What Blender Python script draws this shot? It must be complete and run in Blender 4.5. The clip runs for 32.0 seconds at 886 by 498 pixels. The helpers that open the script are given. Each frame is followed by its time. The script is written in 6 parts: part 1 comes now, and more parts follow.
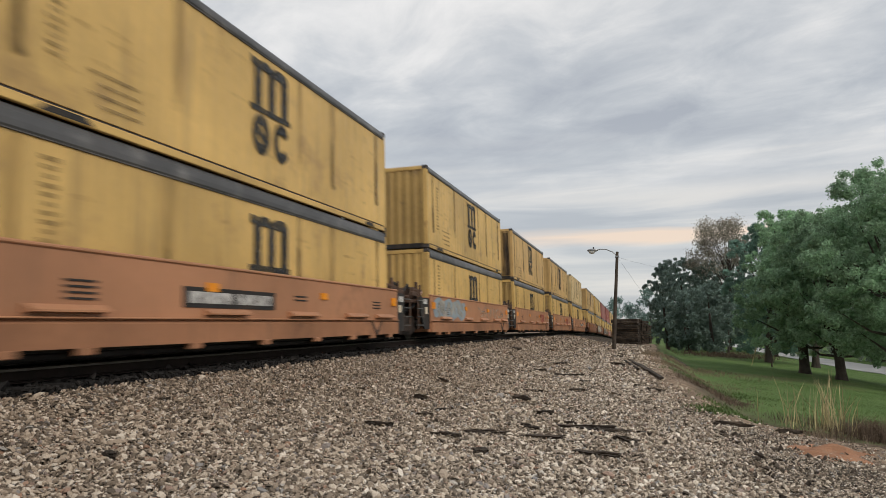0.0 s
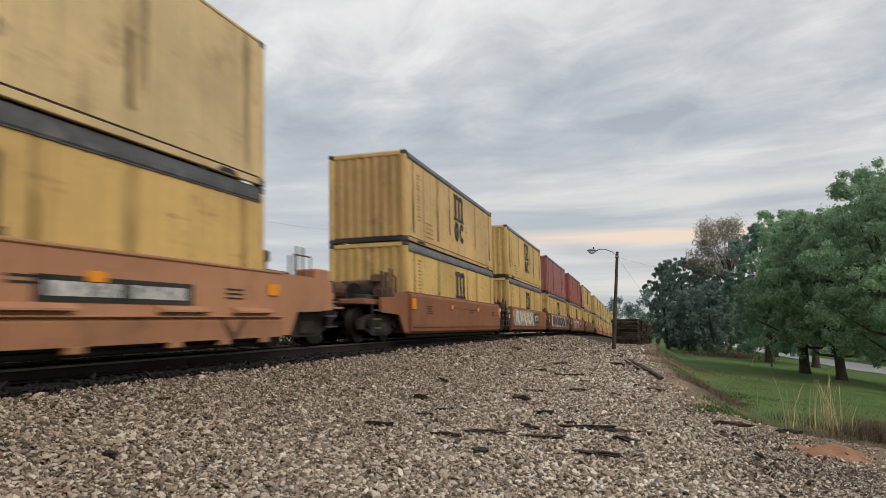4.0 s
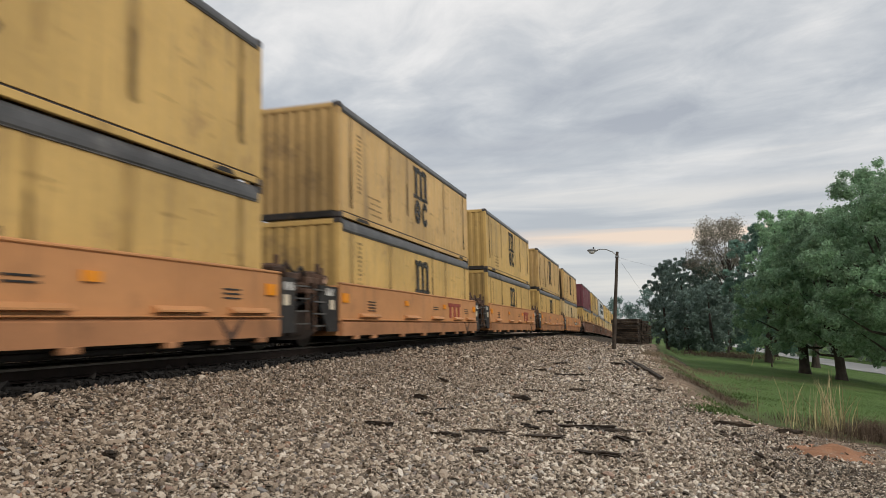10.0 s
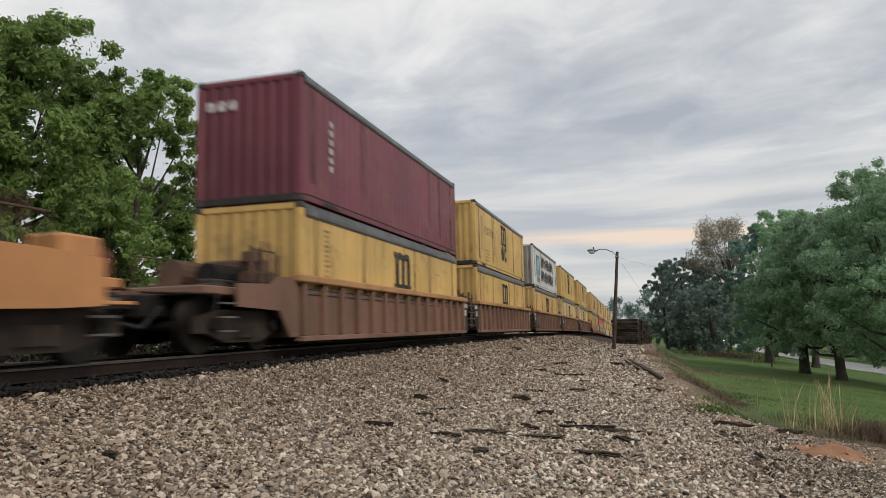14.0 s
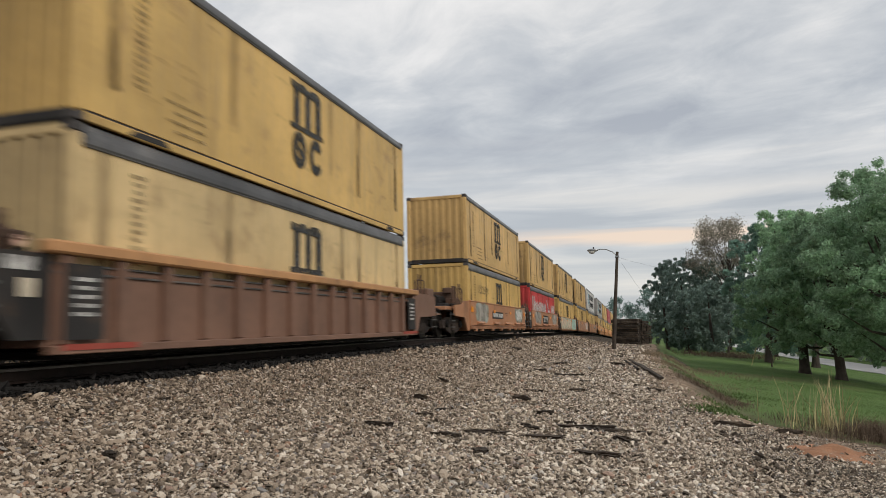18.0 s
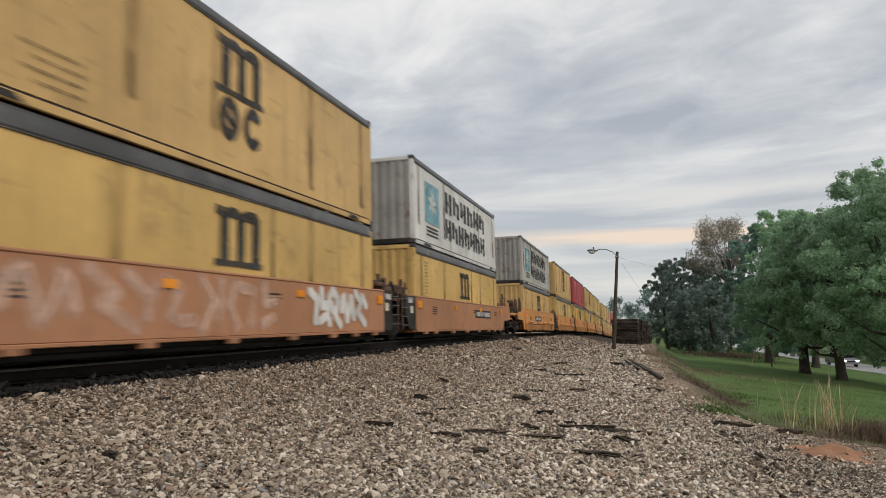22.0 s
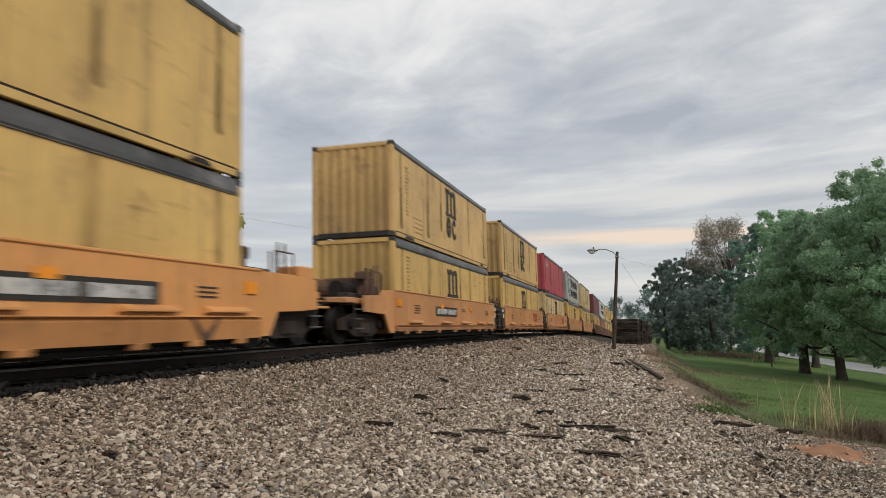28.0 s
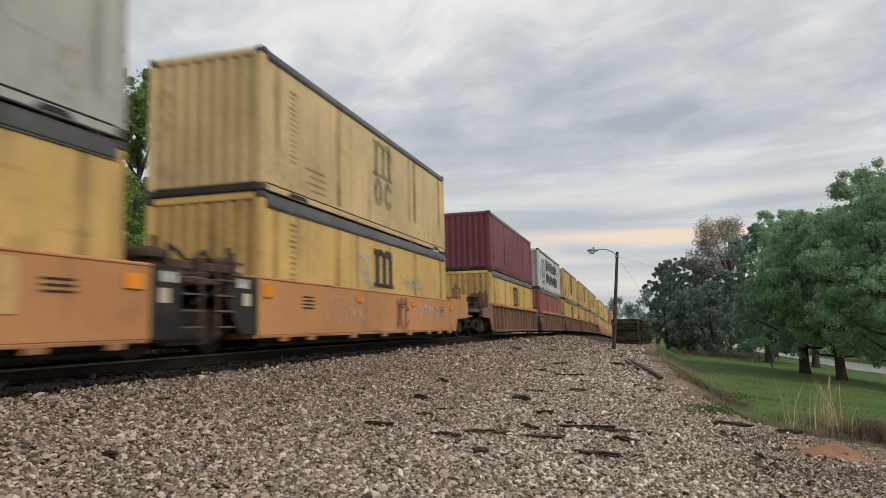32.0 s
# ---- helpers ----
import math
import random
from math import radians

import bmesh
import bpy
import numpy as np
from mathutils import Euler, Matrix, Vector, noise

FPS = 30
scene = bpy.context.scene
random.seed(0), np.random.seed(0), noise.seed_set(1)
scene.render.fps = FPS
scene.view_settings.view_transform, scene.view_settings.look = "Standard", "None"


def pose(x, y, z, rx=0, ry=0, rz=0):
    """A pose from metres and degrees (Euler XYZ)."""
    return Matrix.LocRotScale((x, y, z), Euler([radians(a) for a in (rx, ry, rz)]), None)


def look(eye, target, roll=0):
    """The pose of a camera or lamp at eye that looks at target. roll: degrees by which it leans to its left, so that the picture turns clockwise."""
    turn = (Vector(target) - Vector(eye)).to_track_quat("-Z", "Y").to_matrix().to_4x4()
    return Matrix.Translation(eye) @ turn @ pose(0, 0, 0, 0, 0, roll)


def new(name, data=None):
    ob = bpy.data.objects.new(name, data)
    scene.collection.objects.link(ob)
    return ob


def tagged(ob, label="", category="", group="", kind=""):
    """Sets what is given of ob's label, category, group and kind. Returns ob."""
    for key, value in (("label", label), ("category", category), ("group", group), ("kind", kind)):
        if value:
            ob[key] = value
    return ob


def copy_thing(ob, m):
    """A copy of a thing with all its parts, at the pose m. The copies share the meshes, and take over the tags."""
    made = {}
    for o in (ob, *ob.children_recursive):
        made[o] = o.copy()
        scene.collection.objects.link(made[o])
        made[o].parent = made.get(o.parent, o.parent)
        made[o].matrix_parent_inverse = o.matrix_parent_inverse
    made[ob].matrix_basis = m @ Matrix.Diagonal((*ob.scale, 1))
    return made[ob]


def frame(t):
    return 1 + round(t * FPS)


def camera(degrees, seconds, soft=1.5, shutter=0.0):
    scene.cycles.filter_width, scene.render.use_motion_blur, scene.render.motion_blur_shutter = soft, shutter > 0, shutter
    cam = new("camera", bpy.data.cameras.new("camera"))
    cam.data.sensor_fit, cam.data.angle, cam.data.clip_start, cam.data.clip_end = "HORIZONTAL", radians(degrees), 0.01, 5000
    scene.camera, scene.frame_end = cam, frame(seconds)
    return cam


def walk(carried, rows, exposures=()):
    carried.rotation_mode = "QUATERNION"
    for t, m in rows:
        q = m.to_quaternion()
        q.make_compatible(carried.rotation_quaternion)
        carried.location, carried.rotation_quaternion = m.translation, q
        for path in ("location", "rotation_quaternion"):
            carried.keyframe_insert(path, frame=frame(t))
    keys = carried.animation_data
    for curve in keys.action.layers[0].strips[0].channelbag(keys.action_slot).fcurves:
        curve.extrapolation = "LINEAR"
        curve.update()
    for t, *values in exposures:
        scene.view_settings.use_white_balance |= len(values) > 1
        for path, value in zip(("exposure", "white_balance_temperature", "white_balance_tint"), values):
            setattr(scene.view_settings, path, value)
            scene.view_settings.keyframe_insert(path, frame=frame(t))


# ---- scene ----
# x: to the right across the track, y: along the track away from the camera, z: up; the rail heads lie at z = 0
EYE = (0.0, 0.0, 0.4445)
VIEW = (-0.26655, 0.95867, 0.09955)
cam = camera(63.95, 32.0, soft=0.6, shutter=0.38)
VIEW_POSE = look(EYE, (EYE[0] + VIEW[0], EYE[1] + VIEW[1], EYE[2] + VIEW[2]), -0.89)
walk(cam, [(0.0, VIEW_POSE), (32.0, VIEW_POSE)], exposures=[(0.0, 0.0), (32.0, 0.0)])

# ---- light: an overcast evening ----
SUN_EL, SUN_AZ = 36.0, 125.0     # azimuth from +y towards +x


def sky_world():
    w = bpy.data.worlds.new("overcast_sky")
    scene.world = w
    w.use_nodes = True
    nt = w.node_tree
    nt.nodes.clear()
    N = nt.nodes.new

    def link(a, b):
        nt.links.new(a, b)

    def math_node(op, a, b=None, clamp=False):
        n = N("ShaderNodeMath")
        n.operation, n.use_clamp = op, clamp
        for k, v in ((0, a), (1, b)):
            if v is None:
                continue
            if isinstance(v, (int, float)):
                n.inputs[k].default_value = v
            else:
                link(v, n.inputs[k])
        return n.outputs[0]

    def ramp(fac, stops):
        r = N("ShaderNodeValToRGB")
        while len(r.color_ramp.elements) < len(stops):
            r.color_ramp.elements.new(0.5)
        for e, (p, c) in zip(r.color_ramp.elements, stops):
            e.position, e.color = p, (*c, 1)
        link(fac, r.inputs[0])
        return r.outputs[0]

    def mix(kind, fac, a, b):
        m = N("ShaderNodeMix")
        m.data_type, m.blend_type = "RGBA", kind
        if isinstance(fac, float):
            m.inputs[0].default_value = fac
        else:
            link(fac, m.inputs[0])
        for k, v in ((6, a), (7, b)):
            if isinstance(v, tuple):
                m.inputs[k].default_value = (*v, 1)
            else:
                link(v, m.inputs[k])
        return m.outputs[2]

    co = N("ShaderNodeTexCoord").outputs["Generated"]
    sep = N("ShaderNodeSeparateXYZ")
    link(co, sep.inputs[0])
    up = math_node("MAXIMUM", sep.outputs[2], 0.0)
    den = math_node("ADD", up, 0.10)
    px, py = math_node("DIVIDE", sep.outputs[0], den), math_node("DIVIDE", sep.outputs[1], den)

    def banks(along, across, shift):
        """Cloud coordinates drawn out along the wind, which blows from behind the far end of the track to its left."""
        a = math_node("ADD", math_node("MULTIPLY", px, -0.79), math_node("MULTIPLY", py, 0.61))
        b = math_node("ADD", math_node("MULTIPLY", px, 0.61), math_node("MULTIPLY", py, 0.79))
        comb = N("ShaderNodeCombineXYZ")
        link(math_node("MULTIPLY", a, along), comb.inputs[0])
        link(math_node("MULTIPLY", b, across), comb.inputs[1])
        comb.inputs[2].default_value = shift
        return comb.outputs[0]

    def noise_fac(vec, scale, detail, rough, dist):
        n = N("ShaderNodeTexNoise")
        n.inputs["Scale"].default_value, n.inputs["Detail"].default_value = scale, detail
        n.inputs["Roughness"].default_value, n.inputs["Distortion"].default_value = rough, dist
        link(vec, n.inputs["Vector"])
        return n.outputs[0]
    big = noise_fac(banks(0.6, 0.8, 3.1), 0.95, 3, 0.5, 0.3)
    fine = noise_fac(banks(1.05, 1.3, 0.7), 2.4, 7, 0.58, 0.35)
    both = math_node("ADD", math_node("MULTIPLY", big, 0.60), math_node("MULTIPLY", fine, 0.40))
    clouds = ramp(both, [(0.36, (0.45, 0.475, 0.52)), (0.44, (0.555, 0.58, 0.61)), (0.50, (0.67, 0.685, 0.70)),
                         (0.56, (0.83, 0.825, 0.815)), (0.66, (1.04, 1.01, 0.98))])
    # grey layers low over the far end of the track, with a warm gap between two of them
    flat = N("ShaderNodeVectorMath")
    flat.operation = "MULTIPLY"
    link(co, flat.inputs[0])
    flat.inputs[1].default_value = (3.0, 3.0, 34.0)
    layer = noise_fac(flat.outputs[0], 1.0, 5, 0.55, 0.4)
    low = ramp(layer, [(0.34, (0.50, 0.525, 0.56)), (0.46, (0.57, 0.59, 0.615)), (0.56, (0.66, 0.665, 0.67)), (0.68, (0.80, 0.775, 0.74))])
    height = math_node("ADD", up, math_node("MULTIPLY", math_node("SUBTRACT", layer, 0.5), 0.03))

    def hump(value, middle, half):
        """1 at the middle, falling to 0 at half a width to both sides."""
        away = math_node("ABSOLUTE", math_node("SUBTRACT", value, middle))
        return math_node("SUBTRACT", 1.0, math_node("DIVIDE", away, half), True)
    gap = math_node("MULTIPLY", hump(height, 0.109, 0.012), hump(sep.outputs[0], 0.03, 0.32))
    gap = math_node("MULTIPLY", math_node("MULTIPLY", gap, math_node("GREATER_THAN", sep.outputs[1], 0.0)), 1.7, True)
    low = mix("MIX", gap, low, (0.93, 0.745, 0.60))
    pale = math_node("MULTIPLY", hump(height, 0.163, 0.016), hump(sep.outputs[0], 0.12, 0.45))
    low = mix("MIX", math_node("MULTIPLY", math_node("MULTIPLY", pale, math_node("GREATER_THAN", sep.outputs[1], 0.0)), 0.9, True), low, (0.80, 0.77, 0.73))
    horizon = N("ShaderNodeMapRange")
    horizon.inputs[1].default_value, horizon.inputs[2].default_value = 0.26, 0.15
    link(up, horizon.inputs[0])
    col = mix("MIX", horizon.outputs[0], clouds, low)
    sky = N("ShaderNodeTexSky")
    sky.sky_type, sky.sun_disc = "NISHITA", False
    sky.sun_elevation, sky.sun_rotation = radians(SUN_EL), radians(SUN_AZ)
    sky_dim = mix("MULTIPLY", 1.0, sky.outputs[0], (0.10, 0.10, 0.10))
    col = mix("MIX", 0.88, sky_dim, col)
    bg = N("ShaderNodeBackground")
    link(col, bg.inputs[0])
    bg.inputs[1].default_value = 1.0
    out = N("ShaderNodeOutputWorld")
    link(bg.outputs[0], out.inputs[0])


sky_world()
sun = new("sun", bpy.data.lights.new("sun", "SUN"))
sun.data.energy, sun.data.angle, sun.data.color = 1.65, radians(18), (1.0, 0.93, 0.84)
_el, _az = radians(SUN_EL), radians(SUN_AZ)
sun.matrix_world = look((0, 0, 60), (-math.sin(_az) * math.cos(_el), -math.cos(_az) * math.cos(_el), 60 - math.sin(_el)))


# ---- materials ----
def material(name, col, rough=0.7, metal=0.0, vary=0.12, scale=3.0, dirt=None, dirt_amount=0.35, streak=0.0, bump=0.0, bump_scale=60.0,
             island=0.0, spec=0.4, per_object=0.0):
    """A procedural surface: broad and fine variation, dirt patches, downward streaks, fine relief."""
    m = bpy.data.materials.new(name)
    m.use_nodes = True
    nt = m.node_tree
    N, L = nt.nodes.new, nt.links.new
    b = nt.nodes["Principled BSDF"]
    b.inputs["Roughness"].default_value, b.inputs["Metallic"].default_value = rough, metal
    b.inputs["Specular IOR Level"].default_value = spec
    tc = N("ShaderNodeTexCoord")
    info = N("ShaderNodeObjectInfo")
    off = N("ShaderNodeVectorMath")
    off.operation = "MULTIPLY_ADD"
    comb = N("ShaderNodeCombineXYZ")
    for k in range(3):
        L(info.outputs["Random"], comb.inputs[k])
    L(comb.outputs[0], off.inputs[0])
    off.inputs[1].default_value = (31, 57, 13)
    L(tc.outputs["Object"], off.inputs[2])
    vec = off.outputs[0]

    def tex(sc, det, v=vec, rough_n=0.6):
        n = N("ShaderNodeTexNoise")
        n.inputs["Scale"].default_value, n.inputs["Detail"].default_value, n.inputs["Roughness"].default_value = sc, det, rough_n
        L(v, n.inputs["Vector"])
        return n.outputs[0]

    def ramp2(fac, p0, p1):
        r = N("ShaderNodeMapRange")
        r.inputs[1].default_value, r.inputs[2].default_value = p0, p1
        L(fac, r.inputs[0])
        return r.outputs[0]

    def mix(fac, a, bb, kind="MIX"):
        x = N("ShaderNodeMix")
        x.data_type, x.blend_type = "RGBA", kind
        if isinstance(fac, float):
            x.inputs[0].default_value = fac
        else:
            L(fac, x.inputs[0])
        for k, v in ((6, a), (7, bb)):
            if isinstance(v, tuple):
                x.inputs[k].default_value = (*v, 1)
            else:
                L(v, x.inputs[k])
        return x.outputs[2]
    dark = tuple(c * (1 - vary * 1.6) for c in col)
    lite = tuple(min(1, c * (1 + vary)) for c in col)
    c1 = mix(ramp2(tex(scale * 0.3, 3), 0.3, 0.7), dark, lite)
    c2 = mix(ramp2(tex(scale * 6, 4), 0.25, 0.8), tuple(1 - vary for _ in col), (1.0, 1.0, 1.0))
    c = mix(1.0, c1, c2, "MULTIPLY")
    if streak:
        mp = N("ShaderNodeMapping")
        mp.inputs["Scale"].default_value = (3.2, 3.2, 0.16)
        L(vec, mp.inputs[0])
        s = ramp2(tex(1.0, 4, mp.outputs[0], 0.7), 0.56, 0.74)
        fac = N("ShaderNodeMath")
        fac.operation = "MULTIPLY"
        L(s, fac.inputs[0])
        fac.inputs[1].default_value = streak
        c = mix(fac.outputs[0], c, (0.09, 0.065, 0.045))
    if dirt:
        d = ramp2(tex(scale * 0.9, 6, vec, 0.7), 0.55, 0.72)
        fac = N("ShaderNodeMath")
        fac.operation = "MULTIPLY"
        L(d, fac.inputs[0])
        fac.inputs[1].default_value = dirt_amount
        c = mix(fac.outputs[0], c, dirt)
    if island or per_object:
        src = N("ShaderNodeNewGeometry").outputs["Random Per Island"] if island else info.outputs["Random"]
        amt = island or per_object
        r = N("ShaderNodeMapRange")
        r.inputs[3].default_value, r.inputs[4].default_value = 1 - amt, 1 + amt * 0.6
        L(src, r.inputs[0])
        hs = N("ShaderNodeHueSaturation")
        L(r.outputs[0], hs.inputs["Value"])
        L(c, hs.inputs["Color"])
        c = hs.outputs[0]
    L(c, b.inputs["Base Color"])
    rr = N("ShaderNodeMapRange")
    rr.inputs[3].default_value, rr.inputs[4].default_value = max(0.05, rough - 0.12), min(1, rough + 0.12)
    L(tex(scale * 2, 3), rr.inputs[0])
    L(rr.outputs[0], b.inputs["Roughness"])
    if bump:
        bp = N("ShaderNodeBump")
        bp.inputs["Strength"].default_value, bp.inputs["Distance"].default_value = bump, 0.02
        L(tex(bump_scale, 5), bp.inputs["Height"])
        L(bp.outputs[0], b.inputs["Normal"])
    return m


def glow(name, col, power):
    m = bpy.data.materials.new(name)
    m.use_nodes = True
    b = m.node_tree.nodes["Principled BSDF"]
    b.inputs["Base Color"].default_value = (*col, 1)
    b.inputs["Emission Color"].default_value, b.inputs["Emission Strength"].default_value = (*col, 1), power
    return m


def glass(name):
    m = bpy.data.materials.new(name)
    m.use_nodes = True
    b = m.node_tree.nodes["Principled BSDF"]
    b.inputs["Base Color"].default_value = (0.02, 0.025, 0.03, 1)
    b.inputs["Roughness"].default_value, b.inputs["Specular IOR Level"].default_value = 0.05, 0.8
    return m


RUST = (0.13, 0.065, 0.035)
M = {}
for nm, col in (("yellow", (0.69, 0.450, 0.150)), ("ochre", (0.67, 0.430, 0.165)), ("cream", (0.70, 0.515, 0.255)),
                ("maroon", (0.36, 0.125, 0.11)), ("plum", (0.20, 0.050, 0.068)), ("brick", (0.37, 0.10, 0.085)), ("crimson", (0.47, 0.075, 0.09)),
                ("scarlet", (0.58, 0.055, 0.055)), ("white", (0.70, 0.69, 0.66))):
    M[nm] = material(nm + "_container_paint", col, 0.5, 0, 0.15, 1.2, (0.22, 0.13, 0.06), 0.6, 0.6, 0.05, 25)
    # ends: the paint dimmed to 0.74 for their shaded side, plus soot and streaks
    M[nm + "_end"] = material(nm + "_shaded_sooty_end_paint", tuple(c * 0.74 for c in col), 0.65, 0, 0.2, 1.0, (0.10, 0.065, 0.04), 0.75, 0.85, 0.05, 25)
    M[nm + "_rail"] = material(nm + "_frame_paint", tuple(c * 0.92 for c in col), 0.55, 0, 0.14, 2.0, RUST, 0.5, 0.3)
M["rusty_white"] = material("rusty_white_container_paint", (0.47, 0.46, 0.42), 0.6, 0, 0.16, 1.6, (0.20, 0.11, 0.06), 0.8, 0.6, 0.05, 25)
# base darkened for the shaded end too, with rust patches over it
M["rusty_white_end"] = material("rusty_white_shaded_end_paint", (0.30, 0.29, 0.27), 0.7, 0, 0.2, 2.2, (0.13, 0.05, 0.025), 0.95, 0.7, 0.05, 25)
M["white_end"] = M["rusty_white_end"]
M["rusty_white_rail"] = material("rusty_white_frame_paint", (0.42, 0.40, 0.38), 0.6, 0, 0.15, 2.0, (0.16, 0.07, 0.035), 0.9, 0.5)
M["top_band"] = material("weathered_grey_roof_rail", (0.105, 0.103, 0.102), 0.38, 0.25, 0.35, 1.5, (0.30, 0.28, 0.26), 0.6, 0.4)
M["roof"] = material("container_roof_steel", (0.30, 0.29, 0.28), 0.55, 0.2, 0.15, 1.5, RUST, 0.4)
M["casting"] = material("corner_casting_steel", (0.09, 0.08, 0.075), 0.6, 0.4, 0.2, 8)
M["dark_mark"] = material("faded_charcoal_marking", (0.045, 0.05, 0.055), 0.6, 0, 0.3, 6, (0.4, 0.3, 0.1), 0.25)
M["white_mark"] = material("chalky_white_marking", (0.72, 0.70, 0.66), 0.6, 0, 0.15, 6, (0.3, 0.2, 0.12), 0.3)
M["blue_mark"] = material("pale_blue_marking", (0.22, 0.48, 0.56), 0.6, 0, 0.15, 4, (0.4, 0.4, 0.4), 0.4)
M["red_mark"] = material("dull_red_marking", (0.33, 0.06, 0.04), 0.6, 0, 0.15, 4, (0.4, 0.2, 0.1), 0.3)
M["amber"] = material("amber_reflector", (0.85, 0.30, 0.015), 0.35, 0, 0.08, 5)
M["car_tan"] = material("tan_orange_car_paint", (0.45, 0.215, 0.110), 0.55, 0, 0.12, 1.2, RUST, 0.45, 0.4, 0.05, 30)
M["car_peach"] = material("peach_orange_car_paint", (0.57, 0.270, 0.108), 0.55, 0, 0.12, 1.2, RUST, 0.45, 0.4, 0.05, 30)
M["car_orange"] = material("bright_orange_car_paint", (0.68, 0.315, 0.105), 0.5, 0, 0.10, 1.2, RUST, 0.4, 0.35, 0.05, 30)
M["car_brown"] = material("rusty_brown_car_paint", (0.27, 0.105, 0.048), 0.6, 0, 0.16, 1.2, (0.10, 0.05, 0.03), 0.5, 0.4, 0.05, 30)
M["car_dark"] = material("dark_rusty_car_paint", (0.19, 0.085, 0.045), 0.6, 0, 0.2, 1.2, (0.09, 0.045, 0.03), 0.6, 0.5, 0.05, 30)
M["chord_tan"] = material("dusty_orange_top_chord", (0.52, 0.27, 0.115), 0.55, 0, 0.2, 1.5, (0.14, 0.08, 0.045), 0.6, 0.3)
M["car_rib"] = material("brown_ribbed_car_paint", (0.225, 0.125, 0.085), 0.65, 0, 0.2, 1.2, (0.08, 0.05, 0.04), 0.6, 0.6, 0.05, 30)
for nm, col in (("car_tan", (0.39, 0.182, 0.092)), ("car_peach", (0.45, 0.21, 0.095)), ("car_orange", (0.50, 0.225, 0.075))):
    M[nm + "_sill"] = material(nm + "_dusty_sill_paint", col, 0.65, 0, 0.2, 1.5, (0.11, 0.06, 0.035), 0.6, 0.6, 0.1, 30)
M["charcoal"] = material("charcoal_end_plate", (0.036, 0.033, 0.031), 0.7, 0.1, 0.35, 2.5, (0.12, 0.07, 0.04), 0.6, 0.4)
M["rust_gear"] = material("rust_brown_brake_gear", (0.135, 0.078, 0.052), 0.75, 0.1, 0.35, 4, (0.04, 0.03, 0.025), 0.6, 0.3, 0.1, 40)
M["worn_step"] = material("worn_grey_step", (0.16, 0.15, 0.14), 0.55, 0.3, 0.3, 6, (0.05, 0.035, 0.025), 0.6)
M["grime"] = material("grimy_running_gear", (0.016, 0.013, 0.011), 0.75, 0.2, 0.4, 5, (0.06, 0.038, 0.024), 0.5, 0, 0.2, 40)
M["truck_rust"] = material("rust_brown_truck_frame", (0.042, 0.028, 0.021), 0.75, 0.1, 0.4, 5, (0.09, 0.06, 0.04), 0.5, 0, 0.2, 40)
M["wheel_steel"] = material("worn_wheel_steel", (0.055, 0.046, 0.04), 0.45, 0.7, 0.3, 6, (0.05, 0.035, 0.025), 0.5)
M["rail_side"] = material("rusty_rail_web", (0.026, 0.015, 0.011), 0.75, 0.3, 0.25, 6, (0.04, 0.03, 0.025), 0.5, 0, 0.2, 60)
M["rail_head"] = material("dull_worn_rail_head", (0.17, 0.145, 0.13), 0.5, 0.8, 0.2, 8)
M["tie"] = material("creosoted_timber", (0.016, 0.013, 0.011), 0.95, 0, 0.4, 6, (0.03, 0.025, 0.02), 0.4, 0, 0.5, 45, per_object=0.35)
M["old_wood"] = material("weathered_tie_timber", (0.080, 0.060, 0.045), 0.9, 0, 0.45, 5, (0.22, 0.17, 0.12), 0.5, 0, 0.6, 40, per_object=0.4)
M["pole_wood"] = material("weathered_pole_wood", (0.075, 0.058, 0.045), 0.9, 0, 0.25, 6, (0.05, 0.04, 0.03), 0.4, 0.3, 0.5, 40)
M["lamp_metal"] = material("galvanised_lamp_metal", (0.36, 0.37, 0.38), 0.45, 0.6, 0.12, 6)
M["lamp_glass"] = material("milky_lamp_glass", (0.62, 0.62, 0.60), 0.25, 0, 0.05, 6)
M["stone"] = material("crushed_ballast_stone", (0.45, 0.385, 0.305), 0.85, 0, 0.25, 9, (0.25, 0.19, 0.14), 0.3, 0, 0.5, 90)


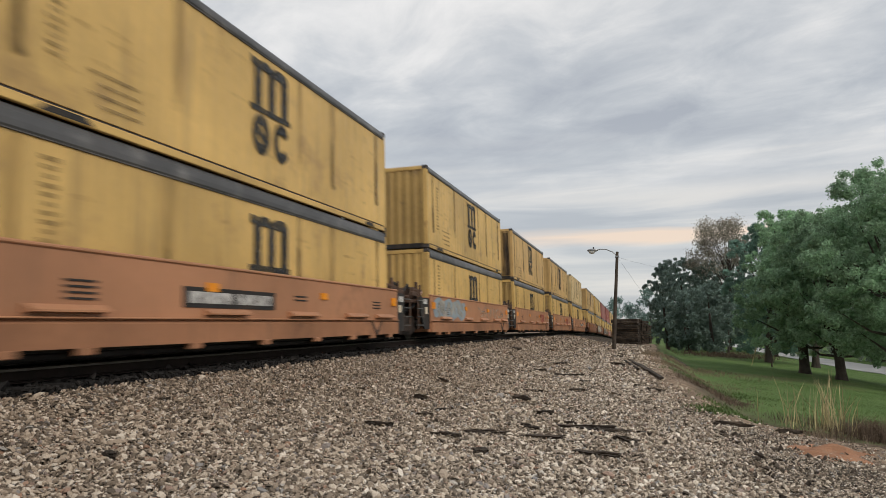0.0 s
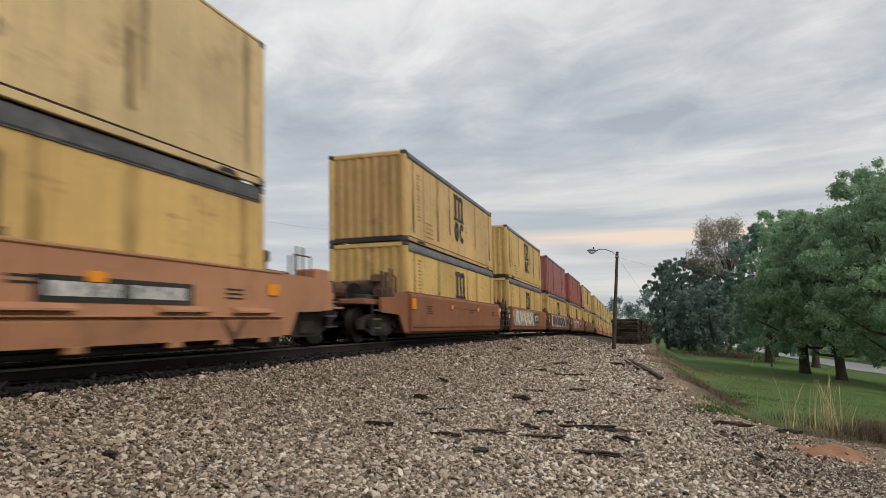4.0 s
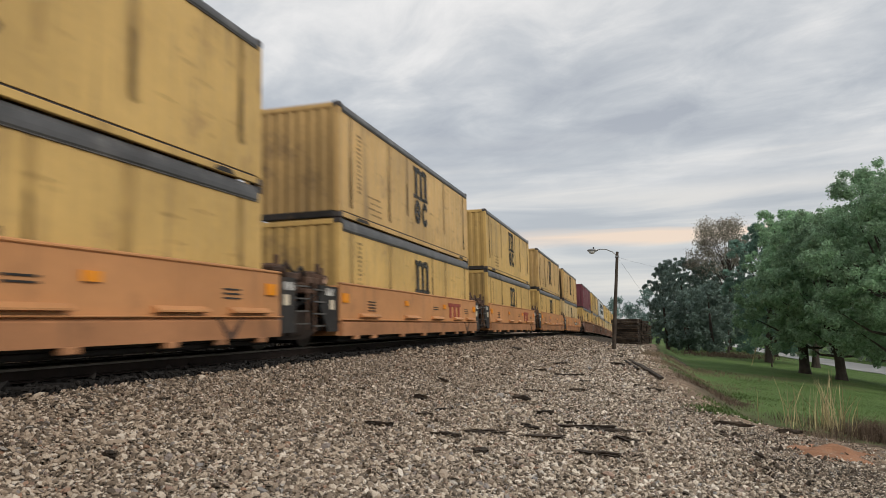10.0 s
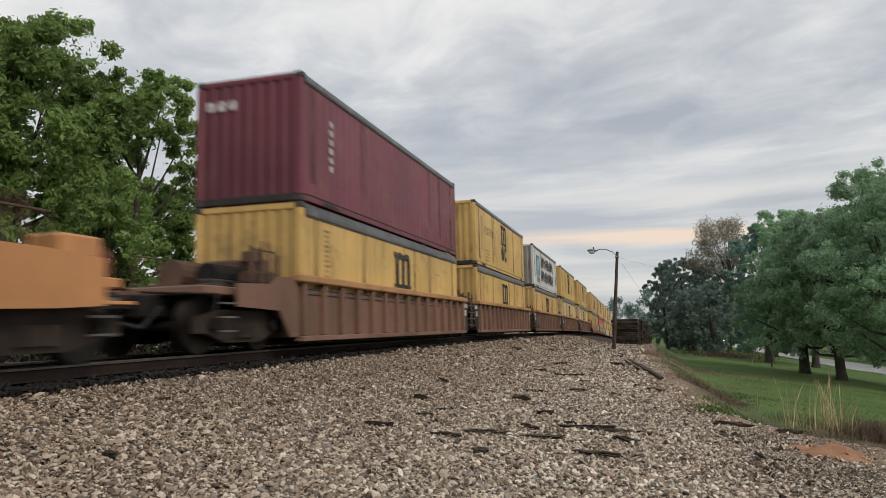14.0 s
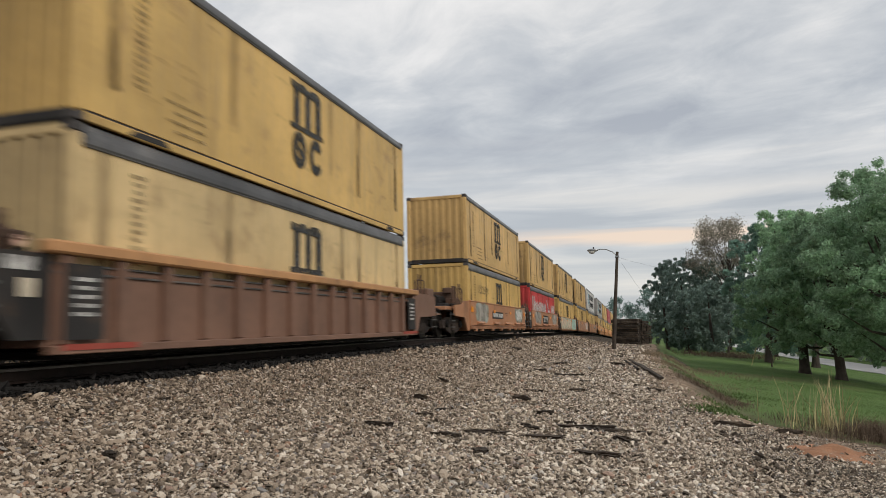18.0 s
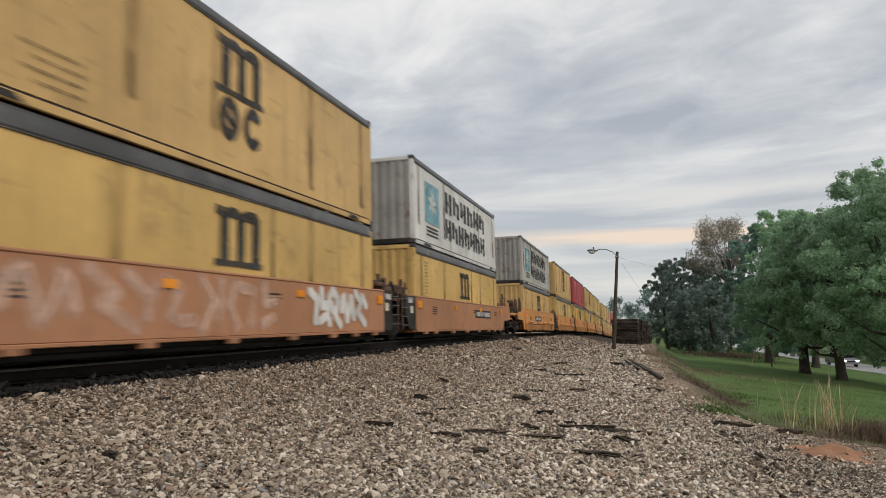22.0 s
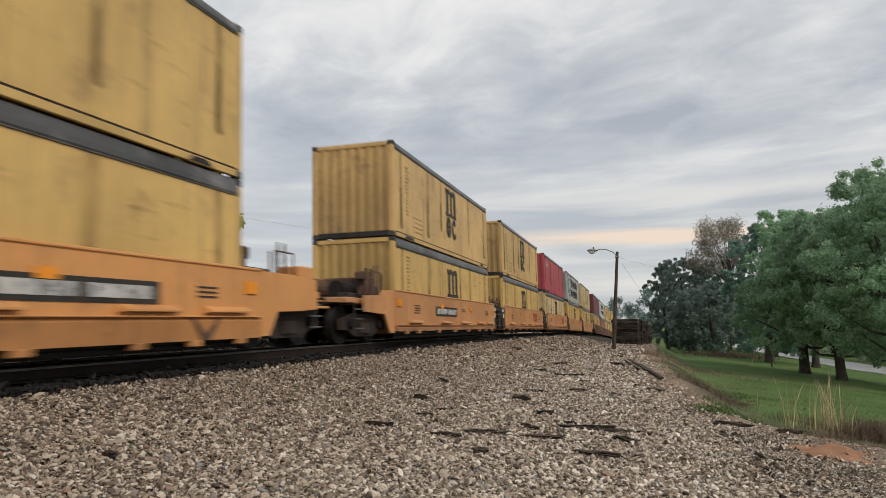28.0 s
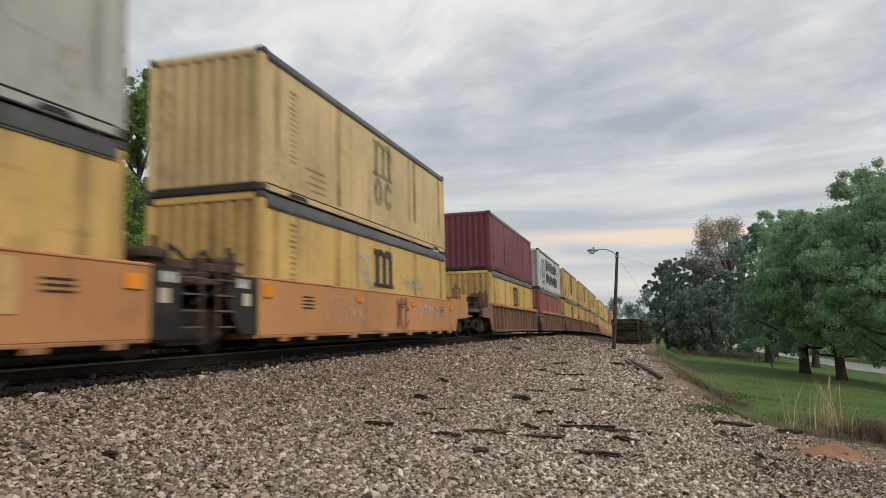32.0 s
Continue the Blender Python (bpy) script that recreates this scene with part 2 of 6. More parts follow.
def stone_tones(m):
    """Each stone takes one of the tones of the crushed rock: umber, tan, cream and blue-grey."""
    nt = m.node_tree
    b = nt.nodes["Principled BSDF"]
    src = b.inputs["Base Color"].links[0].from_socket
    geo, ramp, mx = nt.nodes.new("ShaderNodeNewGeometry"), nt.nodes.new("ShaderNodeValToRGB"), nt.nodes.new("ShaderNodeMix")
    tones = ((0.0, (0.045, 0.034, 0.026)), (0.20, (0.165, 0.128, 0.094)), (0.46, (0.385, 0.310, 0.235)), (0.72, (0.63, 0.535, 0.425)), (0.89, (0.88, 0.80, 0.69)), (0.93, (0.24, 0.245, 0.25)), (1.0, (0.38, 0.22, 0.14)))
    while len(ramp.color_ramp.elements) < len(tones):
        ramp.color_ramp.elements.new(0.5)
    for e, (p, c) in zip(ramp.color_ramp.elements, tones):
        e.position, e.color = p, (*c, 1)
    mx.data_type, mx.blend_type = "RGBA", "MIX"
    mx.inputs[0].default_value = 0.85
    nt.links.new(geo.outputs["Random Per Island"], ramp.inputs[0])
    nt.links.new(src, mx.inputs[6])
    nt.links.new(ramp.outputs[0], mx.inputs[7])
    # brown brake dust on the stones beside the track
    sep, near, dust = nt.nodes.new("ShaderNodeSeparateXYZ"), nt.nodes.new("ShaderNodeMapRange"), nt.nodes.new("ShaderNodeMix")
    nt.links.new(geo.outputs["Position"], sep.inputs[0])
    nt.links.new(sep.outputs[0], near.inputs[0])
    near.inputs[1].default_value, near.inputs[2].default_value, near.inputs[3].default_value, near.inputs[4].default_value = -6.2, -1.0, 0.65, 0.0
    dust.data_type, dust.blend_type = "RGBA", "MULTIPLY"
    nt.links.new(near.outputs[0], dust.inputs[0])
    nt.links.new(mx.outputs[2], dust.inputs[6])
    dust.inputs[7].default_value = (0.50, 0.42, 0.35, 1)
    nt.links.new(dust.outputs[2], b.inputs["Base Color"])


stone_tones(M["stone"])
# near-black: the shade under the train is in this colour along with the oil
M["shaded_oily_stone"] = material("shade_black_oily_ballast", (0.016, 0.013, 0.011), 0.85, 0, 0.4, 8, (0.03, 0.022, 0.016), 0.5, island=0.5)
M["bark"] = material("rough_brown_bark", (0.075, 0.06, 0.05), 0.95, 0, 0.3, 6, (0.03, 0.03, 0.02), 0.5, 0, 0.8, 30)
for nm, col in (("leaf_oak", (0.410, 0.590, 0.380)), ("leaf_wood", (0.305, 0.405, 0.350)), ("leaf_far", (0.400, 0.475, 0.395)), ("leaf_light", (0.310, 0.450, 0.150)),
                ("leaf_tan", (0.47, 0.43, 0.35)), ("leaf_dark", (0.310, 0.480, 0.390)), ("leaf_haze", (0.30, 0.42, 0.38))):
    M[nm] = material(nm + "_foliage", col, 0.65, 0, 0.2, 0.5, None, 0, 0, 0, 60, island=0.35, spec=0.2)


def let_light_through(m, amount):
    """Thin leaves pass on part of the light that falls on them."""
    nt = m.node_tree
    b, out = nt.nodes["Principled BSDF"], nt.nodes["Material Output"]
    tr, mx = nt.nodes.new("ShaderNodeBsdfTranslucent"), nt.nodes.new("ShaderNodeMixShader")
    nt.links.new(b.inputs["Base Color"].links[0].from_socket, tr.inputs[0])
    mx.inputs[0].default_value = amount
    nt.links.new(b.outputs[0], mx.inputs[1])
    nt.links.new(tr.outputs[0], mx.inputs[2])
    nt.links.new(mx.outputs[0], out.inputs[0])


for nm in ("leaf_oak", "leaf_far", "leaf_light", "leaf_tan", "leaf_dark", "leaf_wood", "leaf_haze"):
    let_light_through(M[nm], 0.55)
M["dry_grass"] = material("dry_straw", (0.50, 0.42, 0.22), 0.8, 0, 0.2, 8, island=0.3)
M["green_blade"] = material("green_grass_blades", (0.120, 0.185, 0.060), 0.75, 0, 0.25, 0.6, (0.13, 0.14, 0.05), 0.3, island=0.4, spec=0.2)
M["dry_weed"] = material("dry_brown_weeds", (0.26, 0.20, 0.13), 0.9, 0, 0.25, 4, island=0.35)
M["brush"] = material("dead_brush", (0.17, 0.12, 0.085), 0.9, 0, 0.25, 3, island=0.35)
# dark brown leaf colour that paints in the shade behind the train
M["shaded_leaf"] = material("shade_dark_leaves", (0.045, 0.038, 0.028), 0.9, 0, 0.3, 1.0, island=0.4)
M["clay"] = material("orange_clay", (0.40, 0.20, 0.11), 0.95, 0, 0.25, 5, (0.26, 0.19, 0.13), 0.8, 0, 0.5, 30)
M["road"] = material("pale_asphalt_road", (0.46, 0.45, 0.44), 0.85, 0, 0.08, 1.0, (0.25, 0.25, 0.25), 0.25, 0, 0.3, 60)
M["wire"] = material("dark_cable", (0.03, 0.03, 0.03), 0.6, 0, 0.1, 5)
M["car_paint"] = material("silver_grey_car_paint", (0.36, 0.37, 0.38), 0.22, 0.35, 0.05, 3)
M["rubber"] = material("black_rubber", (0.02, 0.02, 0.02), 0.8, 0, 0.2, 8)
M["glass"] = glass("dark_car_glass")
M["headlight"] = glow("lit_headlight", (1.0, 0.93, 0.78), 5.0)


# ---- ground heights ----
def rail_z(y):
    """The track's height: it falls away gently into the distance."""
    y = np.clip(y, 0, 420)
    return np.where(y < 120, -0.0039 * y - 1.452e-4 * y * y, -0.468 - 2.0909 - 0.03875 * (y - 120))


def rail_slope(y):
    return -0.0039 - 2.904e-4 * y if 0 < y < 120 else (0.0 if y <= 0 or y > 420 else -0.03875)


def gravel_edge(y):
    return np.interp(y, [-40, 7, 10, 12.5, 16, 20, 40, 66, 90, 130], [3.6, 3.4, 2.7, 1.3, 0.75, 0.6, 0.5, 1.0, 1.2, -3.0])


def dirt_width(y):
    """How far the bare earth reaches in over the gravel's edge."""
    return np.interp(y, [6, 8, 10, 12, 16, 24, 45, 75], [0.5, 0.9, 1.0, 0.8, 0.8, 1.0, 1.3, 1.4])


def ground_z(x, y):
    x, y = np.asarray(x, float), np.asarray(y, float)
    e = gravel_edge(y)
    t = rail_z(y)
    low = -0.005 * np.clip(y - 6, 0, 40)
    left = np.interp(x, [-60, -10.4, -8.9, -6.15], [-0.95, -0.85, -0.22, -0.22])
    u = np.clip((x + 6.15) / 2.6, 0, 1)
    v = np.clip((x + 3.55) / np.maximum(e + 3.55, 0.5), 0, 1)
    mid = -0.22 - 0.56 * u ** 0.8 - 0.34 * v + low * u
    w = np.clip((x - e) / 2.4, 0, 1)
    side = -1.12 + low - 0.95 * w * w * (3 - 2 * w)
    far = np.interp(x, [2, 11, 20, 34, 120], [0, -1.1, -2.45, -2.9, -3.4])
    h = np.where(x < -6.15, left, np.where(x < e, mid, side + far))
    fade = np.interp(x - e, [0, 12], [1.0, 0.35])
    return h + t * fade


# ---- mesh helpers ----
def part(name, data, mat, parent=None, label=""):
    if isinstance(data, bmesh.types.BMesh):
        me = bpy.data.meshes.new(name)
        data.to_mesh(me)
        data.free()
    else:
        me = data
    if mat and not me.materials:
        me.materials.append(mat)
    ob = new(name, me)
    if parent:
        ob.parent = parent
    if label:
        ob["label"] = label
    return ob


def thing(name, label, category, group="", kind=""):
    return tagged(new(name), label, category, group, kind)


def box(cx, cy, cz, sx, sy, sz, bevel=0.0):
    bm = bmesh.new()
    bmesh.ops.create_cube(bm, size=1, matrix=Matrix.Translation((cx, cy, cz)) @ Matrix.Diagonal((sx, sy, sz, 1)))
    if bevel:
        bmesh.ops.bevel(bm, geom=bm.edges[:], offset=bevel, segments=1, affect="EDGES")
    return bm


def prism(pts, axis, a, b):
    """A closed outline pushed along an axis from a to b. Outline in the two other axes, in order x, y, z."""
    bm = bmesh.new()

    def place(p, c):
        return {"x": (c, p[0], p[1]), "y": (p[0], c, p[1]), "z": (p[0], p[1], c)}[axis]
    lo = [bm.verts.new(place(p, a)) for p in pts]
    hi = [bm.verts.new(place(p, b)) for p in pts]
    n = len(pts)
    for i in range(n):
        bm.faces.new((lo[i], lo[(i + 1) % n], hi[(i + 1) % n], hi[i]))
    bm.faces.new(lo[::-1])
    bm.faces.new(hi)
    bmesh.ops.recalc_face_normals(bm, faces=bm.faces[:])
    return bm


def tube(p0, p1, r0, r1=None, n=8):
    p0, p1 = Vector(p0), Vector(p1)
    r1 = r0 if r1 is None else r1
    bm = bmesh.new()
    d = p1 - p0
    q = d.to_track_quat("Z", "Y").to_matrix().to_4x4()
    bmesh.ops.create_cone(bm, cap_ends=True, segments=n, radius1=r0, radius2=r1, depth=d.length, matrix=Matrix.Translation((p0 + p1) / 2) @ q)
    return bm


def join(*bms):
    out = bmesh.new()
    for b in bms:
        me = bpy.data.meshes.new("tmp")
        b.to_mesh(me)
        b.free()
        out.from_mesh(me)
        bpy.data.meshes.remove(me)
    return out


def raw_mesh(name, verts, faces_flat, size, mat, smooth=False):
    """A mesh from arrays: verts (n, 3) and faces of one size."""
    me = bpy.data.meshes.new(name)
    nf = len(faces_flat) // size
    me.vertices.add(len(verts))
    me.vertices.foreach_set("co", np.asarray(verts, np.float32).ravel())
    me.loops.add(len(faces_flat))
    me.loops.foreach_set("vertex_index", np.asarray(faces_flat, np.int32))
    me.polygons.add(nf)
    me.polygons.foreach_set("loop_start", np.arange(nf, dtype=np.int32) * size)
    me.polygons.foreach_set("use_smooth", np.full(nf, smooth))
    me.update(calc_edges=True)
    me.materials.append(mat)
    return me


def corrugated(length, depth, n, thick):
    """Outline of a trapezoid-ribbed sheet along the first axis; ribs stand out to +second."""
    pts = []
    step = length / n
    for i in range(n):
        s = -length / 2 + i * step
        pts += [(s, depth), (s + 0.36 * step, depth), (s + 0.5 * step, 0), (s + 0.86 * step, 0)]
    pts.append((length / 2, depth))
    return pts + [(length / 2, -thick), (-length / 2, -thick)]


# ---- ground ----
def ground_material():
    m = bpy.data.materials.new("gravel_earth_and_lawn")
    m.use_nodes = True
    nt = m.node_tree
    N, L = nt.nodes.new, nt.links.new
    b = nt.nodes["Principled BSDF"]
    b.inputs["Roughness"].default_value = 0.92
    b.inputs["Specular IOR Level"].default_value = 0.2
    geo = N("ShaderNodeNewGeometry")
    pos = geo.outputs["Position"]
    sep = N("ShaderNodeSeparateXYZ")
    L(pos, sep.inputs[0])

    def tex(sc, det=4, r=0.6):
        n = N("ShaderNodeTexNoise")
        n.inputs["Scale"].default_value, n.inputs["Detail"].default_value, n.inputs["Roughness"].default_value = sc, det, r
        L(pos, n.inputs["Vector"])
        return n.outputs[0]

    def rng(f, a, c, lo=0.0, hi=1.0):
        r = N("ShaderNodeMapRange")
        for k, v in zip((1, 2, 3, 4), (a, c, lo, hi)):
            r.inputs[k].default_value = v
        L(f, r.inputs[0])
        return r.outputs[0]

    def mth(op, a, c):
        n = N("ShaderNodeMath")
        n.operation = op
        for k, v in ((0, a), (1, c)):
            if isinstance(v, (int, float)):
                n.inputs[k].default_value = v
            else:
                L(v, n.inputs[k])
        return n.outputs[0]

    def mix(f, a, c, kind="MIX"):
        x = N("ShaderNodeMix")
        x.data_type, x.blend_type = "RGBA", kind
        if isinstance(f, float):
            x.inputs[0].default_value = f
        else:
            L(f, x.inputs[0])
        for k, v in ((6, a), (7, c)):
            if isinstance(v, tuple):
                x.inputs[k].default_value = (*v, 1)
            else:
                L(v, x.inputs[k])
        return x.outputs[2]
    # crushed stone, coloured dark with darker joints for the shade between loose stones
    vor = N("ShaderNodeTexVoronoi")
    vor.inputs["Scale"].default_value = 17.0
    L(pos, vor.inputs["Vector"])
    hs = N("ShaderNodeSeparateColor")
    L(vor.outputs["Color"], hs.inputs[0])
    stones = mix(hs.outputs[0], (0.035, 0.028, 0.021), (0.20, 0.165, 0.125))
    joint = rng(vor.outputs["Distance"], 0.25, 0.6, 1.0, 0.25)
    stones = mix(1.0, stones, mix(joint, (0.25, 0.22, 0.2), (1.0, 1.0, 1.0)), "MULTIPLY")
    stones = mix(rng(tex(0.35, 5), 0.48, 0.66, 0, 0.5), stones, (0.18, 0.135, 0.095))
    # earth at the edge of the gravel, then lawn
    attr = N("ShaderNodeAttribute")
    attr.attribute_name = "beyond_edge"
    edge = mth("ADD", attr.outputs["Fac"], mth("MULTIPLY", mth("SUBTRACT", tex(0.9, 6), 0.5), 1.5))
    earth = mix(rng(tex(1.6, 6), 0.3, 0.7), (0.14, 0.10, 0.072), (0.40, 0.295, 0.205))
    earth = mix(rng(tex(7.0, 5, 0.75), 0.52, 0.66, 0, 0.7), earth, (0.055, 0.042, 0.03))
    lawn = mix(rng(tex(0.25, 4), 0.35, 0.65), (0.085, 0.150, 0.040), (0.125, 0.195, 0.062))
    lawn = mix(1.0, lawn, mix(tex(14, 5, 0.75), (0.6, 0.6, 0.6), (1.3, 1.3, 1.25)), "MULTIPLY")
    lawn = mix(rng(tex(0.12, 5), 0.55, 0.7, 0, 0.6), lawn, (0.15, 0.13, 0.06))
    soil = mix(rng(tex(2.3, 6, 0.7), 0.35, 0.65), (0.060, 0.044, 0.032), (0.165, 0.118, 0.082))
    soil = mix(rng(tex(1.1, 6, 0.7), 0.50, 0.64, 0, 0.8), soil, (0.10, 0.135, 0.045))
    c = mix(rng(edge, -0.15, 0.45), stones, earth)
    c = mix(rng(edge, 1.3, 2.3), c, soil)
    ragged = mth("ADD", edge, mth("MULTIPLY", mth("SUBTRACT", tex(0.5, 6, 0.7), 0.5), 3.0))
    c = mix(rng(ragged, 2.7, 4.6), c, lawn)
    # oil and brake dust between and beside the rails, the train's shade painted in too
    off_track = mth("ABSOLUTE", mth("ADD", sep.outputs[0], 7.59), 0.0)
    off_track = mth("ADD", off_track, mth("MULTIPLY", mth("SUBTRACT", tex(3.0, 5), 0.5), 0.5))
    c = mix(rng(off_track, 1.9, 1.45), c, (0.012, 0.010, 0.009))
    L(c, b.inputs["Base Color"])
    bp = N("ShaderNodeBump")
    bp.inputs["Strength"].default_value, bp.inputs["Distance"].default_value = 0.9, 0.05
    L(mth("SUBTRACT", mth("MULTIPLY", tex(9, 6, 0.7), 0.8), mth("MULTIPLY", vor.outputs["Distance"], 0.8)), bp.inputs["Height"])
    L(bp.outputs[0], b.inputs["Normal"])
    return m


def graded(*runs):
    out = []
    for a, b, n in runs:
        out += list(np.linspace(a, b, n, endpoint=False))
    return np.array(out + [runs[-1][1]])


def rough_z(x, y):
    """Low humps and hollows of the gravel and the lawn."""
    h = np.array([noise.noise(Vector((a * 0.9, b * 0.9, 0.3))) for a, b in zip(x, y)])
    x = np.asarray(x)
    return h * 0.045 * np.clip((x + 5.7) / 0.8, 0, 1) * np.clip((45 - x) / 5, 0, 1)


def build_ground():
    xs = graded((-1500, -60, 8), (-60, -11, 14), (-11, -5.6, 12), (-5.6, 5, 60), (5, 40, 45), (40, 120, 12), (120, 1500, 8))
    ys = graded((-1500, -40, 8), (-40, 3, 14), (3, 30, 110), (30, 130, 70), (130, 420, 24), (420, 3000, 10))
    X, Y = np.meshgrid(xs, ys)
    Z = ground_z(X, Y)
    rng = np.random.default_rng(4)
    Z += rough_z(X.ravel(), Y.ravel()).reshape(X.shape)
    V = np.stack([X, Y, Z], -1).reshape(-1, 3)
    w = len(xs)
    i = np.arange(len(ys) - 1)[:, None] * w + np.arange(w - 1)[None]
    F = np.stack([i, i + 1, i + w + 1, i + w], -1).reshape(-1)
    over = np.minimum(np.maximum(X - gravel_edge(Y) + dirt_width(Y), np.minimum(0.9, -11 - X)), np.interp(Y, [20, 25], [2.3, 60]))
    over = np.where(over > 1.5, over + np.interp(Y, [19, 26, 34], [0, 0.9, 2.0]), over)
    me = raw_mesh("ground", V, F, 4, ground_material(), True)
    at = me.attributes.new("beyond_edge", "FLOAT", "POINT")
    at.data.foreach_set("value", over.ravel().astype(np.float32))
    ob = new("ground", me)
    tagged(ob, "crushed stone beside the track giving way to earth and mown lawn", "ground", kind="structure")


def stone_field(name, n, x0, x1, y0, y1, size, seed, label, ico=True, power=1.0, mat="stone"):
    """Loose crushed stones, each a jittered lump, joined into one mesh."""
    r = np.random.default_rng(seed)
    bm = bmesh.new()
    if ico:
        bmesh.ops.create_icosphere(bm, subdivisions=1, radius=0.56)
        bmesh.ops.delete(bm, geom=[f for f in bm.faces if f.calc_center_median().z < -0.3], context="FACES_ONLY")
        bm.verts.index_update()
    else:
        six = [bm.verts.new(v) for v in ((0.5, 0, 0), (0, 0.5, 0), (-0.5, 0, 0), (0, -0.5, 0), (0, 0, 0.5), (0, 0, -0.5))]
        for k in range(4):
            bm.faces.new((six[k], six[(k + 1) % 4], six[4]))
            bm.faces.new((six[(k + 1) % 4], six[k], six[5]))
        bm.verts.index_update()
    bv = np.array([v.co[:] for v in bm.verts])
    bf = np.array([[v.index for v in f.verts] for f in bm.faces])
    bm.free()
    y = y0 + (y1 - y0) * r.random(n) ** power
    lim = np.minimum(x1, gravel_edge(y) - dirt_width(y) + 0.35 + r.normal(0, 0.4, n))
    x = x0 + (lim - x0) * r.random(n)
    s = size * np.exp(r.normal(0, 0.30, n))
    out = np.clip((x - 0.3) / 1.6, 0, 1) * np.clip((13 - y) / 2, 0, 1)
    s = s * (1 - 0.35 * out)
    keep = r.random(n) > 0.5 * out
    x, y, s = x[keep], y[keep], s[keep]
    if ico:
        near = (x > -1.12 * y - 0.4) & (x < 0.32 * y + 0.5)
        x, y, s = x[near], y[near], s[near]
    n = len(x)
    pts = bv[None] + r.normal(0, 0.11 if ico else 0.14, (n, len(bv), 3))
    pts = pts * np.stack([r.uniform(0.85, 1.6, n), r.uniform(0.7, 1.1, n), r.uniform(0.45, 0.9, n)], 1)[:, None] * s[:, None, None]
    a, t1, t2 = r.uniform(0, 6.28, n), r.normal(0, 0.5, n), r.normal(0, 0.5, n)
    px, py, pz = pts[..., 0], pts[..., 1], pts[..., 2]
    py, pz = py * np.cos(t1)[:, None] - pz * np.sin(t1)[:, None], py * np.sin(t1)[:, None] + pz * np.cos(t1)[:, None]
    px, pz = px * np.cos(t2)[:, None] - pz * np.sin(t2)[:, None], px * np.sin(t2)[:, None] + pz * np.cos(t2)[:, None]
    px, py = px * np.cos(a)[:, None] - py * np.sin(a)[:, None], px * np.sin(a)[:, None] + py * np.cos(a)[:, None]
    z = ground_z(x, y) + rough_z(x, y) + s * r.uniform(-0.2, 0.75, n)
    V = np.stack([px + x[:, None], py + y[:, None], pz + z[:, None]], -1).reshape(-1, 3)
    F = (bf[None] + (np.arange(n) * len(bv))[:, None, None]).reshape(-1)
    ob = new(name, raw_mesh(name, V, F, 3, M[mat]))
    return tagged(ob, label, "gravel", kind="stuff")


# ---- track ----
TRACK_X = -7.59
CANT = -0.636


def build_track():
    prof_head = [(-0.036, -0.035), (0.036, -0.035), (0.036, -0.008), (0.028, 0.0), (-0.028, 0.0), (-0.036, -0.008)]
    prof_web = [(-0.07, -0.172), (0.07, -0.172), (0.07, -0.158), (0.012, -0.14), (0.012, -0.045), (0.03, -0.034), (-0.03, -0.034), (-0.012, -0.045), (-0.012, -0.14), (-0.07, -0.158)]
    ys = graded((-700, 0, 4), (0, 140, 56), (140, 420, 10), (420, 900, 2))
    for dx, tilt in ((0.7525, 0.01), (-0.7525, -0.01)):
        rail = tagged(thing("rail", "rusty steel rail with a polished running head on dark ties", "rail", "rails of the track"), kind="structure")
        for nm, pr, mt in (("rail_head", prof_head, "rail_head"), ("rail_web", prof_web, "rail_side")):
            n = len(pr)
            V = np.array([[(TRACK_X + dx + p[0], y, float(rail_z(y)) + tilt + p[1]) for p in pr] for y in ys]).reshape(-1, 3)
            F = []
            for i in range(len(ys) - 1):
                for k in range(n):
                    F += [i * n + k, i * n + (k + 1) % n, (i + 1) * n + (k + 1) % n, (i + 1) * n + k]
            part(nm, raw_mesh(nm, V, F, 4, M[mt]), None, rail)
    bed = thing("track_ties", "dark creosoted timber ties bedded in ballast", "railway tie", kind="structure")
    bm = box(0, 0, -0.09, 2.6, 0.23, 0.18, 0.012)
    me = bpy.data.meshes.new("tie")
    bm.to_mesh(me)
    bm.free()
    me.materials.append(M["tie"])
    r = random.Random(3)
    for i in range(130):
        y = 1.0 + i * 0.52
        o = part("tie", me, None, bed)
        o.location = (TRACK_X + r.uniform(-0.04, 0.04), y, float(rail_z(y)) - 0.185)
        o.rotation_euler = (0, radians(CANT), r.uniform(-0.02, 0.02))


# ---- containers ----
CL, CW, CH, TALL = 12.19, 2.438, 2.591, 2.671


